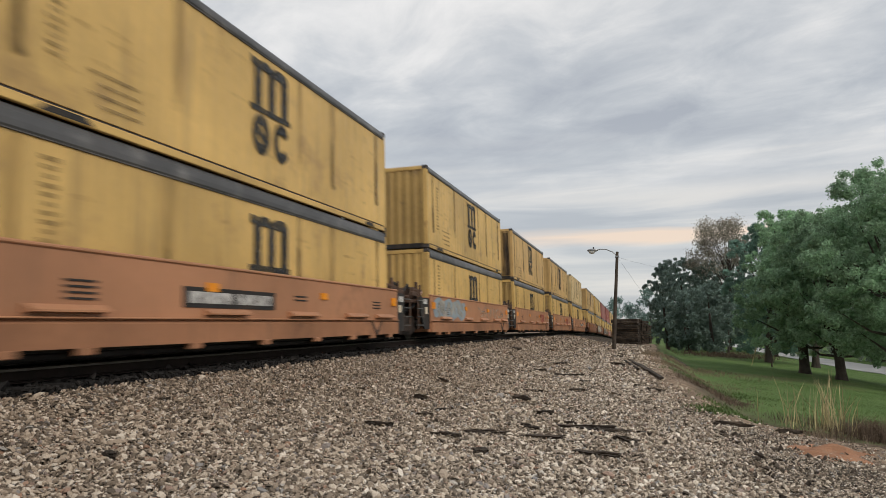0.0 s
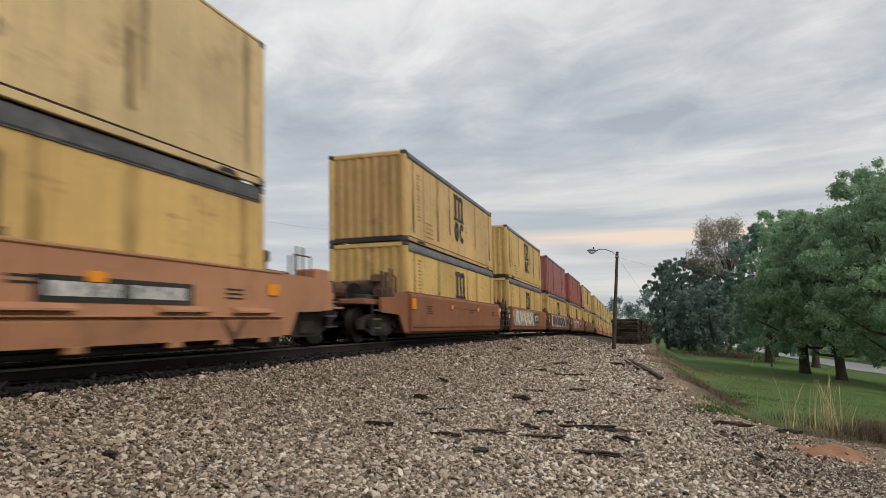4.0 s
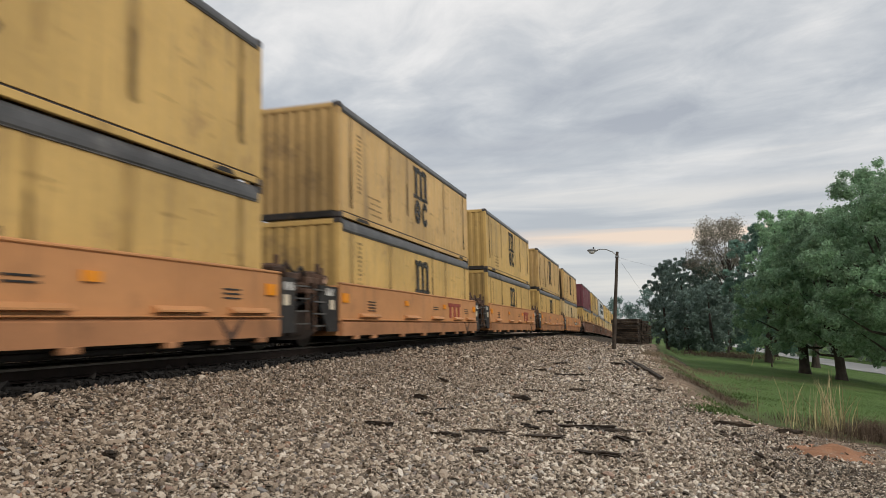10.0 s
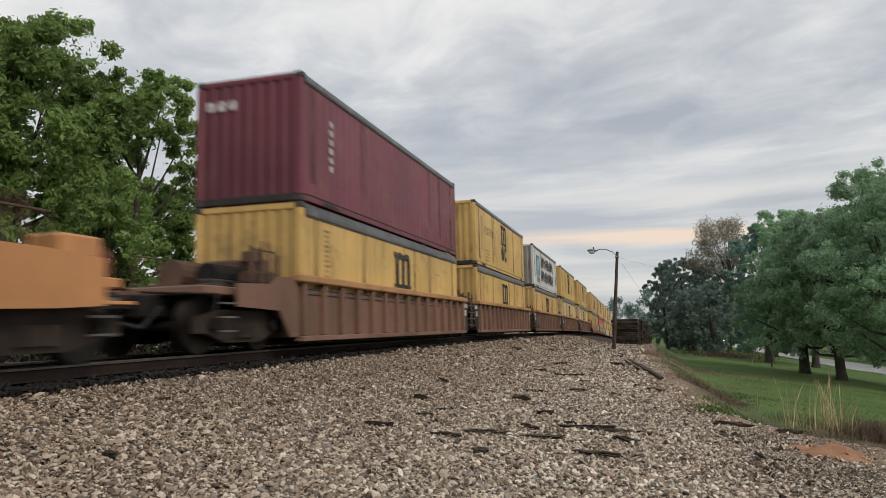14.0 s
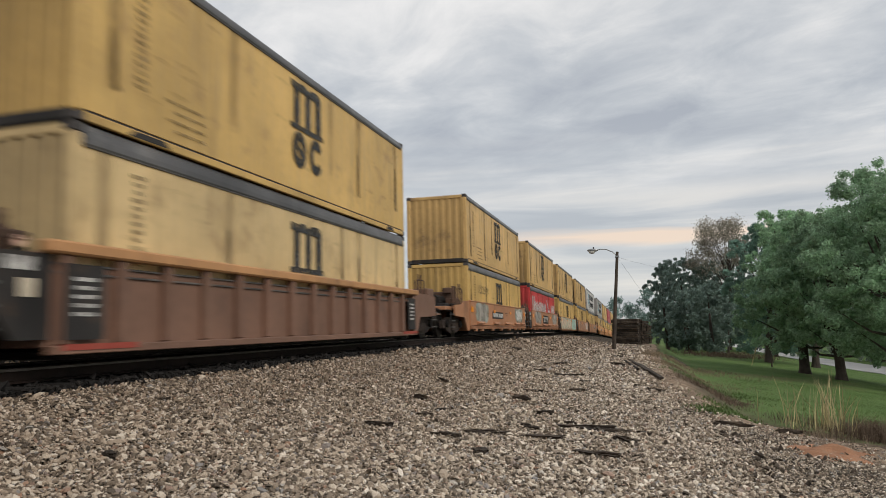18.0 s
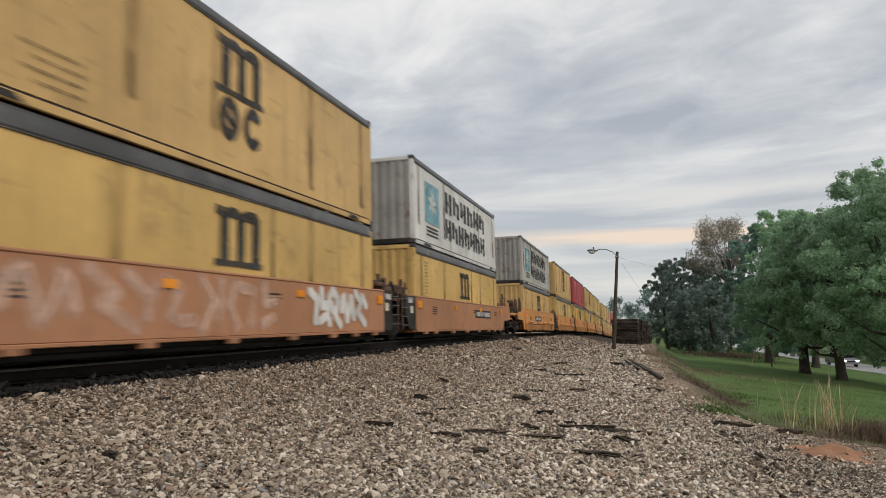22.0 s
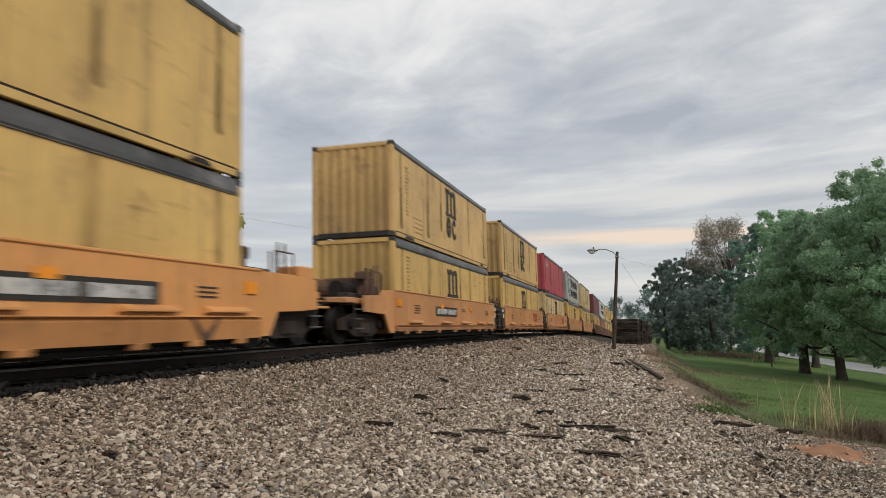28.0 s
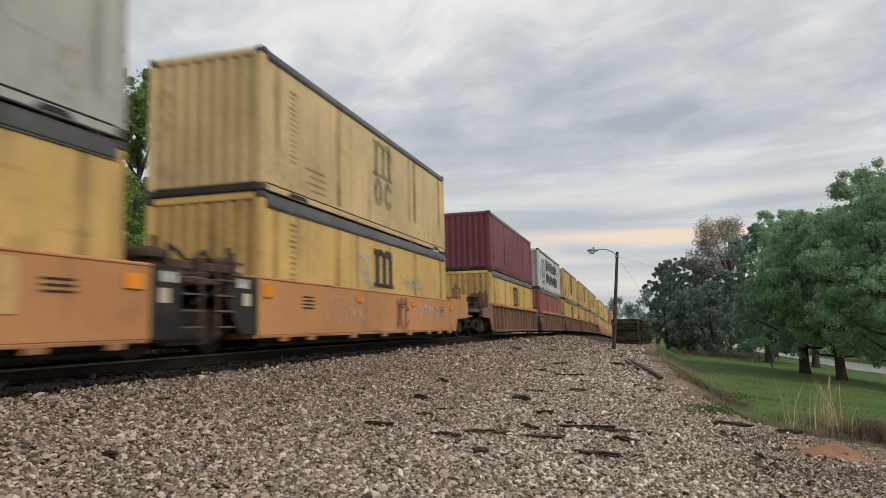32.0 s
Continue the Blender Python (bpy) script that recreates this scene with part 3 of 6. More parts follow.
def container(paint, band, emblem, plain=False, dirty_end=False, tag="", tall=CH):
    """A forty-foot box in parts, its base centre at the origin; -y is the end that comes first."""
    root = new("shipping_container")
    P, R = M[paint], M[paint + "_rail"]
    hw, hl, ch = CW / 2, CL / 2, tall
    if plain:
        # far down the train: the whole shell, its frame and its rails
        part("shell", box(0, 0, ch / 2 + 0.03, CW - 0.04, CL - 0.08, ch - 0.12, 0.01), P, root)
        part("frame", join(*[box(a * (hw - 0.07), b * (hl - 0.07), ch / 2, 0.145, 0.145, ch, 0.02) for a in (1, -1) for b in (1, -1)]), R, root)
        for s in (1, -1):
            part("top_rail", box(s * (hw - 0.02), 0, ch - 0.005 - band / 2, 0.064, CL - 0.30, band, 0.012), M["top_band"] if band > 0.1 else R, root)
        if emblem in ("m", "msc"):
            part("emblem", box(hw - 0.014, 0.1, 1.55, 0.012, 1.1, 0.9), M["dark_mark"], root)
        return root
    outline = corrugated(CL - 0.30, 0.009, 34, 0.03)
    side = prism([(a, b) for a, b in outline], "z", 0.165, ch - band)
    for s in (1, -1):
        bm = side.copy()
        rot = Matrix.Rotation(radians(-90 * s), 4, "Z")
        bmesh.ops.transform(bm, matrix=Matrix.Translation((s * (hw - 0.018), 0, 0)) @ rot, verts=bm.verts[:])
        part("side_panel", bm, P, root)
    side.free()
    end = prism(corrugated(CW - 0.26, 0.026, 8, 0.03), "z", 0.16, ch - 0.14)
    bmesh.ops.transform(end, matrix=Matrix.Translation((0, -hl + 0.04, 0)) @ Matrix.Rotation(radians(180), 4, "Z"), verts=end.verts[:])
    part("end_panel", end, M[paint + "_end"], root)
    for s in (1, -1):
        part("door", box(s * 0.56, hl - 0.04, ch / 2, 1.08, 0.05, ch - 0.3, 0.01), P, root)
    part("roof", prism([(-hw + 0.05, ch - 0.05), (hw - 0.05, ch - 0.05), (hw - 0.05, ch - 0.015), (0, ch - 0.004), (-hw + 0.05, ch - 0.015)], "y", -hl + 0.08, hl - 0.08), M["roof"], root)
    for s in (1, -1):
        part("bottom_rail", box(s * (hw - 0.026), 0, 0.070, 0.066, CL - 0.34, 0.115, 0.010), R, root)
        # dark strip set in the seam, standing for the shadow above the bottom rail
        if s > 0:
            part("rail_groove", box(hw - 0.045, 0, 0.147, 0.03, CL - 0.34, 0.042), M["casting"], root)
        if band > 0.1:
            # a bowed roof rail: it stands out over the side and leans back to the roof
            z0 = ch - band
            prof = [(hw - 0.07, z0 - 0.004), (hw + 0.006, z0 - 0.004), (hw + 0.016, z0 + 0.022), (hw + 0.012, z0 + band * 0.35), (hw - 0.004, z0 + band * 0.7), (hw - 0.034, z0 + band - 0.012), (hw - 0.07, z0 + band - 0.006)]
            part("top_rail", prism([(s * a, b) for a, b in prof], "y", -hl + 0.15, hl - 0.15), M["top_band"], root)
            # pale strip drawn as the highlight along the rail's lower lip
            part("drip_edge", box(s * (hw - 0.006), 0, z0 - 0.014, 0.030, CL - 0.30, 0.018, 0.004), M["worn_step"], root)
        else:
            part("top_rail", box(s * (hw - 0.028), 0, ch - 0.005 - band / 2, 0.064, CL - 0.30, band, 0.012), R, root)
    # charcoal on upper boxes paints in the black shadow of the gap below
    part("end_sill", box(0, -hl + 0.05, 0.085, CW - 0.34, 0.09, 0.15, 0.008), M["charcoal"] if band < 0.25 else R, root)
    part("end_header", box(0, -hl + 0.05, ch - 0.08, CW - 0.34, 0.10, 0.12, 0.008), R, root)
    for sx in (1, -1):
        for sy in (1, -1):
            part("corner_post", box(sx * (hw - 0.075), sy * (hl - 0.075), ch / 2, 0.145, 0.145, ch - 0.24, 0.02), R, root)
            for z in (0.06, ch - 0.06):
                part("corner_casting", box(sx * (hw - 0.088), sy * (hl - 0.088), z, 0.176, 0.176, 0.118, 0.012), M["casting"], root)
    x = hw + 0.004
    rnd = random.Random(len(bpy.data.objects))
    if tall > CH:
        for y, ln in ((-4.75, 0.85), (4.9, 0.6)):
            part("lock_pad", prism([(y - ln / 2, 0.03), (y + ln / 2, 0.03), (y + ln / 2 - 0.12, 0.11), (y - ln / 2 + 0.12, 0.11)], "x", hw - 0.02, hw + 0.014), M["charcoal"], root)

    def mark(name, y, z, w, h, mat):
        part(name, box(x, y, z, 0.008, w, h), M[mat], root)

    def bars(name, mat, *spots):
        tagged(part(name, join(*[box(x, y, z, 0.008, w, h) for y, z, w, h in spots]), M[mat], root), kind="stuff")

    def letters(row, mat):
        """Each block is one part, made of a few upright and level bars: centre, foot, width, height, its bars as shares of the block."""
        for y, z, w, h, cuts in row:
            part("letter_block", join(*[box(x, y + (a + c) / 2 * w - w / 2, z + (b + d) / 2 * h, 0.008 + 0.0006 * q, (c - a) * w, (d - b) * h) for q, (a, b, c, d) in enumerate(cuts)]), M[mat], root)
    if emblem in ("m", "msc"):
        z0, ye = (1.90, 0.06) if emblem == "msc" else (1.66, 0.06)
        bms = [box(x, ye + k, z0 - 0.07, 0.008, 0.24, 0.72) for k in (-0.48, 0.0, 0.48)]
        arch = [(ye - 0.72, z0 + 0.30), (ye + 0.60, z0 + 0.25), (ye + 0.60, z0 + 0.33), (ye + 0.54, z0 + 0.42), (ye + 0.42, z0 + 0.46), (ye + 0.16, z0 + 0.45), (ye, z0 + 0.38), (ye - 0.14, z0 + 0.45), (ye - 0.30, z0 + 0.46), (ye - 0.42, z0 + 0.42), (ye - 0.72, z0 + 0.45)]
        bms.append(prism(arch, "x", x - 0.004, x + 0.0046))
        bms += [box(x, ye - 0.50, z0 - 0.47, 0.0086, 0.50, 0.10), box(x, ye + 0.24, z0 - 0.47, 0.0086, 0.92, 0.10)]
        if emblem == "msc":
            # two rounded hooks below
            for q, a0, a1, flat in ((-0.37, 0, 360, True), (0.37, 32, 328, False)):
                arc = [radians(a0 + (a1 - a0) * k / 14) for k in range(15)]
                for k, (a, b) in enumerate(zip(arc[:-1], arc[1:])):
                    ring = [(ye + q + rr * 0.82 * math.cos(g), 0.98 + rr * math.sin(g) * 1.05) for rr, g in ((0.36, a), (0.36, b), (0.17, b), (0.17, a))]
                    bms.append(prism(ring, "x", x - 0.004, x + 0.004 + 0.00002 * k))
                if flat:
                    bms.append(prism([(ye + q - 0.26, 1.10), (ye + q - 0.14, 1.16), (ye + q + 0.26, 0.86), (ye + q + 0.14, 0.80)], "x", x - 0.004, x + 0.0052))
        part("emblem", join(*bms), M["faint_mark" if paint == "cream" and emblem == "msc" else "dark_mark"], root)
        bars("small_print", "faded_print", *[(-3.95 + 0.1 * (k % 2), 0.74 - 0.14 * k, 0.95 - 0.2 * (k % 2), 0.045) for k in range(4)])
        bars("code_column", "faded_print", *[(-4.95, 2.1 - 0.105 * k, 0.26 - 0.05 * (k % 3), 0.055) for k in range(14)])
    elif emblem == "two_rows":
        for z, n in ((1.44, 6), (0.50, 7)):
            step = 6.45 / n
            blocks = []
            for k in range(n):
                up, down = 0.22 * (k % 2), 0.20 * ((k + n) % 3) / 2
                blocks.append((-2.65 + (k + 0.5) * step, z, step * 0.80, 0.74, ((0.0, down, 0.36, 1.0), (0.64, 0.0, 1.0, 1.0 - up), (0.43, 0.36 + up, 0.57, 0.62 + up))))
            letters(blocks, "worn_mark")
        mark("blue_square", -4.15, 1.45, 1.6, 1.3, "blue_mark")
        star = []
        for k in range(14):
            a = 2 * math.pi * k / 14 + 0.2
            rr = 0.48 if k % 2 == 0 else 0.24
            star.append((-4.15 + rr * math.cos(a), 1.5 + rr * math.sin(a)))
        part("star", prism(star, "x", x, x + 0.009), M["white_mark"], root)
        bars("small_print", "dark_mark", *[(-4.15, 0.66 - 0.12 * k, 1.3, 0.055) for k in range(3)])
    elif emblem == "white_words":
        row = []
        for k, (y, w) in enumerate(((-4.75, 0.95), (-3.75, 0.72), (-2.85, 0.86), (-1.95, 0.66), (-1.15, 0.66), (-0.38, 0.66), (0.42, 0.70), (4.05, 0.62), (4.85, 0.60), (5.5, 0.5))):
            row.append((y, 1.06, w, 0.95 if k == 0 else 0.66, ((0.0, 0.0, 0.34, 1.0), (0.62, 0.12 * (k % 2), 1.0, 1.0 - 0.12 * (k % 3)))))
        letters(row, "white_mark")
        part("pennant", prism([(1.35, 2.02), (1.62, 2.0), (2.1, 1.62), (2.55, 1.22), (3.05, 1.42), (2.95, 1.08), (2.5, 0.96), (2.2, 1.14), (1.8, 1.55)], "x", x - 0.004, x + 0.004), M["white_mark"], root)
        part("end_text_bar", box(-0.1, -hl - 0.004, 2.22, 1.5, 0.008, 0.14), M["white_mark"], root)
    elif emblem == "end_word":
        for k in range(3):
            part("end_text_bar", box(-0.88 + k * 0.26, -hl - 0.004, 2.1, 0.19, 0.008, 0.2), M["white_mark"], root)
        for k in range(6):
            mark("text_bar", -4.7, 1.9 - 0.2 * k, 0.16, 0.13, "white_mark")
    elif emblem == "corner_mark":
        bars("text_bar", "white_mark", *[(-4.7 + 0.32 * k, 1.98, 0.22, 0.34) for k in range(3)])
    # long rub marks that end in a drop, down the side
    top = ch - band - 0.03
    soft, hard = [], []
    for y, w in ((-2.75, 0.36), (2.75, 0.32), (5.45, 0.28), (-5.55, 0.32), (rnd.uniform(-4, 4), 0.2)):
        yy, lo = y + rnd.uniform(-0.12, 0.12), rnd.uniform(0.2, 0.75)
        for lay, g in enumerate((1.0, 0.66, 0.36)):
            v, lw = w * g, lo + 0.12 * lay
            soft.append(prism([(yy - v / 2, top), (yy + v / 2, top), (yy + v * 0.4, lw + 0.2), (yy + v * 0.55, lw), (yy - v * 0.35, lw - 0.04), (yy - v * 0.4, lw + 0.3)], "x", x - 0.035, x - 0.004 + 0.0012 * lay))
        if rnd.random() < 0.6:
            hh = rnd.uniform(0.5, 1.2)
            hard.append(prism([(yy - 0.04, lo + hh), (yy + 0.04, lo + hh - 0.1), (yy + 0.04, lo + 0.12), (yy + 0.12, lo + 0.02), (yy + 0.02, lo - 0.03), (yy - 0.06, lo + 0.04)], "x", x - 0.035, x))
    for k in range(26):
        yy, zz, ww = rnd.uniform(-5.5, 5.5), rnd.uniform(0.3, top - 0.15), rnd.uniform(0.15, 0.7)
        soft.append(prism([(yy - ww / 2, zz), (yy, zz + 0.03), (yy + ww / 2, zz - 0.02), (yy + ww * 0.3, zz - 0.045), (yy - ww * 0.3, zz - 0.035)], "x", x - 0.035, x - 0.005 + 0.00008 * k))
    tagged(part("dirt_film", join(*soft), M["soft_dirt"], root), kind="stuff")
    tagged(part("rub_film", join(*(hard or [box(x - 0.006, 3.0, 0.5, 0.01, 0.05, 0.3)])), M["grime_streak"], root), kind="stuff")
    if dirty_end:
        part("soot_streak", prism([(0.72, 2.45), (0.98, 2.45), (1.02, 1.0), (1.05, 0.2), (0.62, 0.2), (0.74, 1.0)], "y", -hl - 0.002, -hl + 0.05), M["soot"], root)
    if tag == "white":
        strokes(root, "scribble", scrawl(-5.4, -1.6, 0.95, 1.75, 4, 5), 0.10, x + 0.004, "faded_white", 0.2, 2.4)
    elif tag == "smudge":
        strokes(root, "scribble", scrawl(-1.9, -0.8, 1.15, 1.9, 1, 9), 0.16, x + 0.004, "faded_white", 0.2, 2.4)
        strokes(root, "scribble", scrawl(1.6, 3.2, 1.2, 1.5, 3, 8), 0.05, x + 0.006, "blue_mark", 0.2, 2.4)
    elif tag == "dark":
        strokes(root, "scribble", scrawl(-4.4, -2.4, 1.45, 1.8, 5, 6), 0.045, x + 0.004, "dark_mark", 0.2, 2.4)
    return root


def thin_coat(m, cover, scale=3.0, stretch=(1, 1, 1)):
    """A worn, patchy coat: the surface below shows through."""
    nt = m.node_tree
    b, out = nt.nodes["Principled BSDF"], nt.nodes["Material Output"]
    tc, mp, nz, mr = (nt.nodes.new(k) for k in ("ShaderNodeTexCoord", "ShaderNodeMapping", "ShaderNodeTexNoise", "ShaderNodeMapRange"))
    mp.inputs["Scale"].default_value = stretch
    nz.inputs["Scale"].default_value, nz.inputs["Detail"].default_value = scale, 6
    mr.inputs[1].default_value, mr.inputs[2].default_value = 0.35, 0.68
    mr.inputs[3].default_value, mr.inputs[4].default_value = cover * 0.35, min(1.0, cover * 1.35)
    tp, mx = nt.nodes.new("ShaderNodeBsdfTransparent"), nt.nodes.new("ShaderNodeMixShader")
    nt.links.new(tc.outputs["Object"], mp.inputs[0])
    nt.links.new(mp.outputs[0], nz.inputs["Vector"])
    nt.links.new(nz.outputs[0], mr.inputs[0])
    nt.links.new(mr.outputs[0], mx.inputs[0])
    nt.links.new(tp.outputs[0], mx.inputs[1])
    nt.links.new(b.outputs[0], mx.inputs[2])
    nt.links.new(mx.outputs[0], out.inputs[0])


M["grime_streak"] = material("brown_rub_marks", (0.15, 0.10, 0.05), 0.8, 0, 0.35, 5)
thin_coat(M["grime_streak"], 0.42, 2.5, (1, 3, 0.5))
M["soft_dirt"] = material("soft_brown_dirt_bands", (0.20, 0.13, 0.06), 0.8, 0, 0.3, 3)
thin_coat(M["soft_dirt"], 0.10, 2.0, (1, 3, 0.5))
M["soot"] = material("black_soot_streak", (0.04, 0.03, 0.025), 0.85, 0, 0.3, 3)
thin_coat(M["soot"], 0.75, 2.0, (2, 1, 0.4))
M["faded_print"] = material("faded_brown_print", (0.10, 0.075, 0.045), 0.8, 0, 0.3, 5)
thin_coat(M["faded_print"], 0.22, 7.0)
thin_coat(M["dark_mark"], 0.92, 9.0)
M["faint_mark"] = material("nearly_worn_off_marking", (0.07, 0.07, 0.09), 0.7, 0, 0.3, 4)
thin_coat(M["faint_mark"], 0.24, 2.5)
M["worn_mark"] = material("worn_grey_lettering", (0.055, 0.058, 0.062), 0.7, 0, 0.3, 5)
thin_coat(M["worn_mark"], 0.72, 5.0)
thin_coat(M["blue_mark"], 0.66, 3.0)
thin_coat(M["white_mark"], 0.95, 9.0)


# ---- well cars ----
def truck(parent, y, label=""):
    """A two-axle truck under the car at y: bolster with side frames, wheels, axles and springs."""
    G = M["grime"]
    t = part("truck", box(0, y, 0.52, 2.0, 0.5, 0.24, 0.03), G, parent)
    frame_pts = [(-1.32, 0.32), (-1.32, 0.56), (-0.62, 0.70), (0.62, 0.70), (1.32, 0.56), (1.32, 0.32), (1.05, 0.32), (0.55, 0.16), (-0.55, 0.16), (-1.05, 0.32)]
    for s in (1, -1):
        part("side_frame", prism([(y + a, b) for a, b in frame_pts], "x", s * 1.0 - 0.06, s * 1.0 + 0.06), M["truck_rust"], t)
        part("spring_pack", join(*[tube((s * 1.08, y + k, 0.24), (s * 1.08, y + k, 0.48), 0.075, n=10) for k in (-0.2, 0.0, 0.2)]), M["truck_rust"], t)
        for dy in (-0.9, 0.9):
            w = part("wheel", join(tube((s * -0.06, 0, 0), (s * 0.06, 0, 0), 0.46, n=28), tube((s * -0.085, 0, 0), (s * -0.055, 0, 0), 0.485, n=28), tube((s * 0.05, 0, 0), (s * 0.09, 0, 0), 0.14, n=12)), M["wheel_steel"], t)
            w.location = (s * 0.76, y + dy, 0.46)
            part("bearing_cap", tube((s * 1.05, y + dy, 0.46), (s * 1.15, y + dy, 0.46), 0.12, n=12), G, t)
    for dy in (-0.9, 0.9):
        part("axle", tube((-0.7, y + dy, 0.46), (0.7, y + dy, 0.46), 0.085, n=10), G, t)
    return t


def brake_wheel(x, y, z, s):
    """A spoked rim on its spindle and gear case."""
    pts = [(x + 0.27 * math.cos(a), y, z + 0.27 * math.sin(a)) for a in [2 * math.pi * k / 16 for k in range(17)]]
    bms = [tube(p, q, 0.024, n=6) for p, q in zip(pts[:-1], pts[1:])]
    bms += [tube((x, y, z), pts[k], 0.016, n=5) for k in (0, 4, 8, 12)]
    bms += [tube((x, y - s * 0.3, z), (x, y, z), 0.03, n=6), box(x, y - s * 0.3, z - 0.12, 0.36, 0.16, 0.5, 0.03)]
    return join(*bms)


M["rust_red"] = material("rusty_red_gear", (0.20, 0.06, 0.04), 0.7, 0.1, 0.3, 5, RUST, 0.5)


CREAM, CHALK, INK, MINT, ROSE = (0.74, 0.64, 0.48), (0.72, 0.70, 0.66), (0.032, 0.028, 0.027), (0.42, 0.62, 0.52), (0.50, 0.055, 0.07)
for nm, words, col in (("cream_mark", "cream_spray", CREAM), ("chalk_mark", "chalk_white_spray", CHALK), ("ink_mark", "flat_black_spray", INK), ("jade_mark", "pale_jade_spray", MINT),
                       ("rose_mark", "rose_red_spray", ROSE), ("silver_mark", "dull_silver_spray", (0.40, 0.39, 0.38)), ("teal_mark", "dark_teal_spray", (0.05, 0.20, 0.17)),
                       ("wine_mark", "wine_red_spray", (0.27, 0.10, 0.10)), ("slate_mark", "slate_blue_spray", (0.27, 0.33, 0.37)), ("pinkish_mark", "pinkish_peach_spray", (0.68, 0.44, 0.33)),
                       ("umber_mark", "umber_spray", (0.20, 0.11, 0.07)), ("sage_mark", "greyish_sage_spray", (0.43, 0.47, 0.40)), ("stone_mark", "stone_grey_spray", (0.50, 0.47, 0.41))):
    M[nm] = material(words + "_paint", col, 0.6, 0, 0.16, 3, RUST, 0.3, 0.3)
M["faded_white"] = material("worn_white_spray_paint", (0.66, 0.60, 0.50), 0.7, 0, 0.15, 4)
thin_coat(M["faded_white"], 0.6, 4.0)
M["faint_peach"] = material("worn_peach_spray_paint", (0.74, 0.50, 0.38), 0.7, 0, 0.15, 4)
thin_coat(M["faint_peach"], 0.55, 4.0)
for nm in ("sage_mark", "stone_mark"):
    thin_coat(M[nm], 0.85, 2.0)
# bare shapes of spray-can lettering in a unit cell: runs of the can
RUNS = (([(0.0, 0.2), (0.14, 0.75), (0.38, 0.95), (0.66, 0.75), (0.5, 0.32), (0.7, 0.1), (1.02, 0.16)],),
        ([(0.08, 1), (0.55, 0.62), (0.28, 0.45), (0.92, 0)], [(0.66, 0.9), (1.0, 0.6)]),
        ([(0.0, 0.45), (0.1, 0.8), (0.24, 0.9), (0.36, 0.5), (0.46, 0.15), (0.6, 0.35), (0.7, 0.85), (0.86, 0.8), (1.0, 0.25)],),
        ([(0.2, 0.05), (0.06, 0.45), (0.2, 0.85), (0.5, 1), (0.82, 0.8), (0.72, 0.42), (0.42, 0.38), (0.36, 0.62)], [(0.6, 0.2), (1.0, 0.0)]),
        ([(0.0, 0.92), (0.46, 0.76), (0.3, 0.06)], [(0.6, 1), (0.7, 0.55), (1.0, 0.62)], [(0.58, 0.08), (1.0, 0.22)]),
        ([(0.1, 0.0), (0.34, 0.5), (0.08, 0.95)], [(0.48, 0.08), (0.6, 0.92)], [(0.88, 0.96), (0.76, 0.45), (1.05, 0.04)]))


def scrawl(y0, y1, z0, z1, n, seed):
    """n interlocking shapes between y0 and y1."""
    r = random.Random(seed)
    out, w = [], (y1 - y0) / n
    for k in range(n):
        for run in RUNS[(k * 5 + seed) % len(RUNS)]:
            tilt = r.uniform(-0.08, 0.12)
            out.append([(y0 + w * (k + 0.04 + 0.92 * a + tilt * b) + r.uniform(-0.03, 0.03) * w, z0 + (z1 - z0) * min(1.0, max(0.0, b + r.uniform(-0.06, 0.06)))) for a, b in run])
    return out


def strokes(root, name, runs, width, x, mat, zlo, zhi, shift=(0.0, 0.0)):
    """Sprayed lines of one width, a thin film on the plane at x, kept between two heights."""
    V, F, k = [], [], 0
    h = width / 2
    for run in runs:
        pts = [(a + shift[0], b + shift[1]) for a, b in run]
        for i, (a, b) in enumerate(pts):
            xx, n0 = x + 0.00003 * k, len(V)
            k += 1
            V += [(xx, a + h * math.cos(2 * math.pi * q / 12), b + h * math.sin(2 * math.pi * q / 12)) for q in range(12)]
            F.append(tuple(range(n0, n0 + 12)))
            if i + 1 < len(pts):
                c, d = pts[i + 1]
                ln = math.hypot(c - a, d - b) or 1.0
                u, v = -(d - b) / ln * h, (c - a) / ln * h
                xx, n0 = x + 0.00003 * k, len(V)
                k += 1
                V += [(xx, a - u, b - v), (xx, c - u, d - v), (xx, c + u, d + v), (xx, a + u, b + v)]
                F.append((n0, n0 + 1, n0 + 2, n0 + 3))
    me = bpy.data.meshes.new(name)
    me.from_pydata([(a, b, min(zhi, max(zlo, c))) for a, b, c in V], [], F)
    me.materials.append(M[mat])
    return tagged(part(name, me, None, root), kind="stuff")


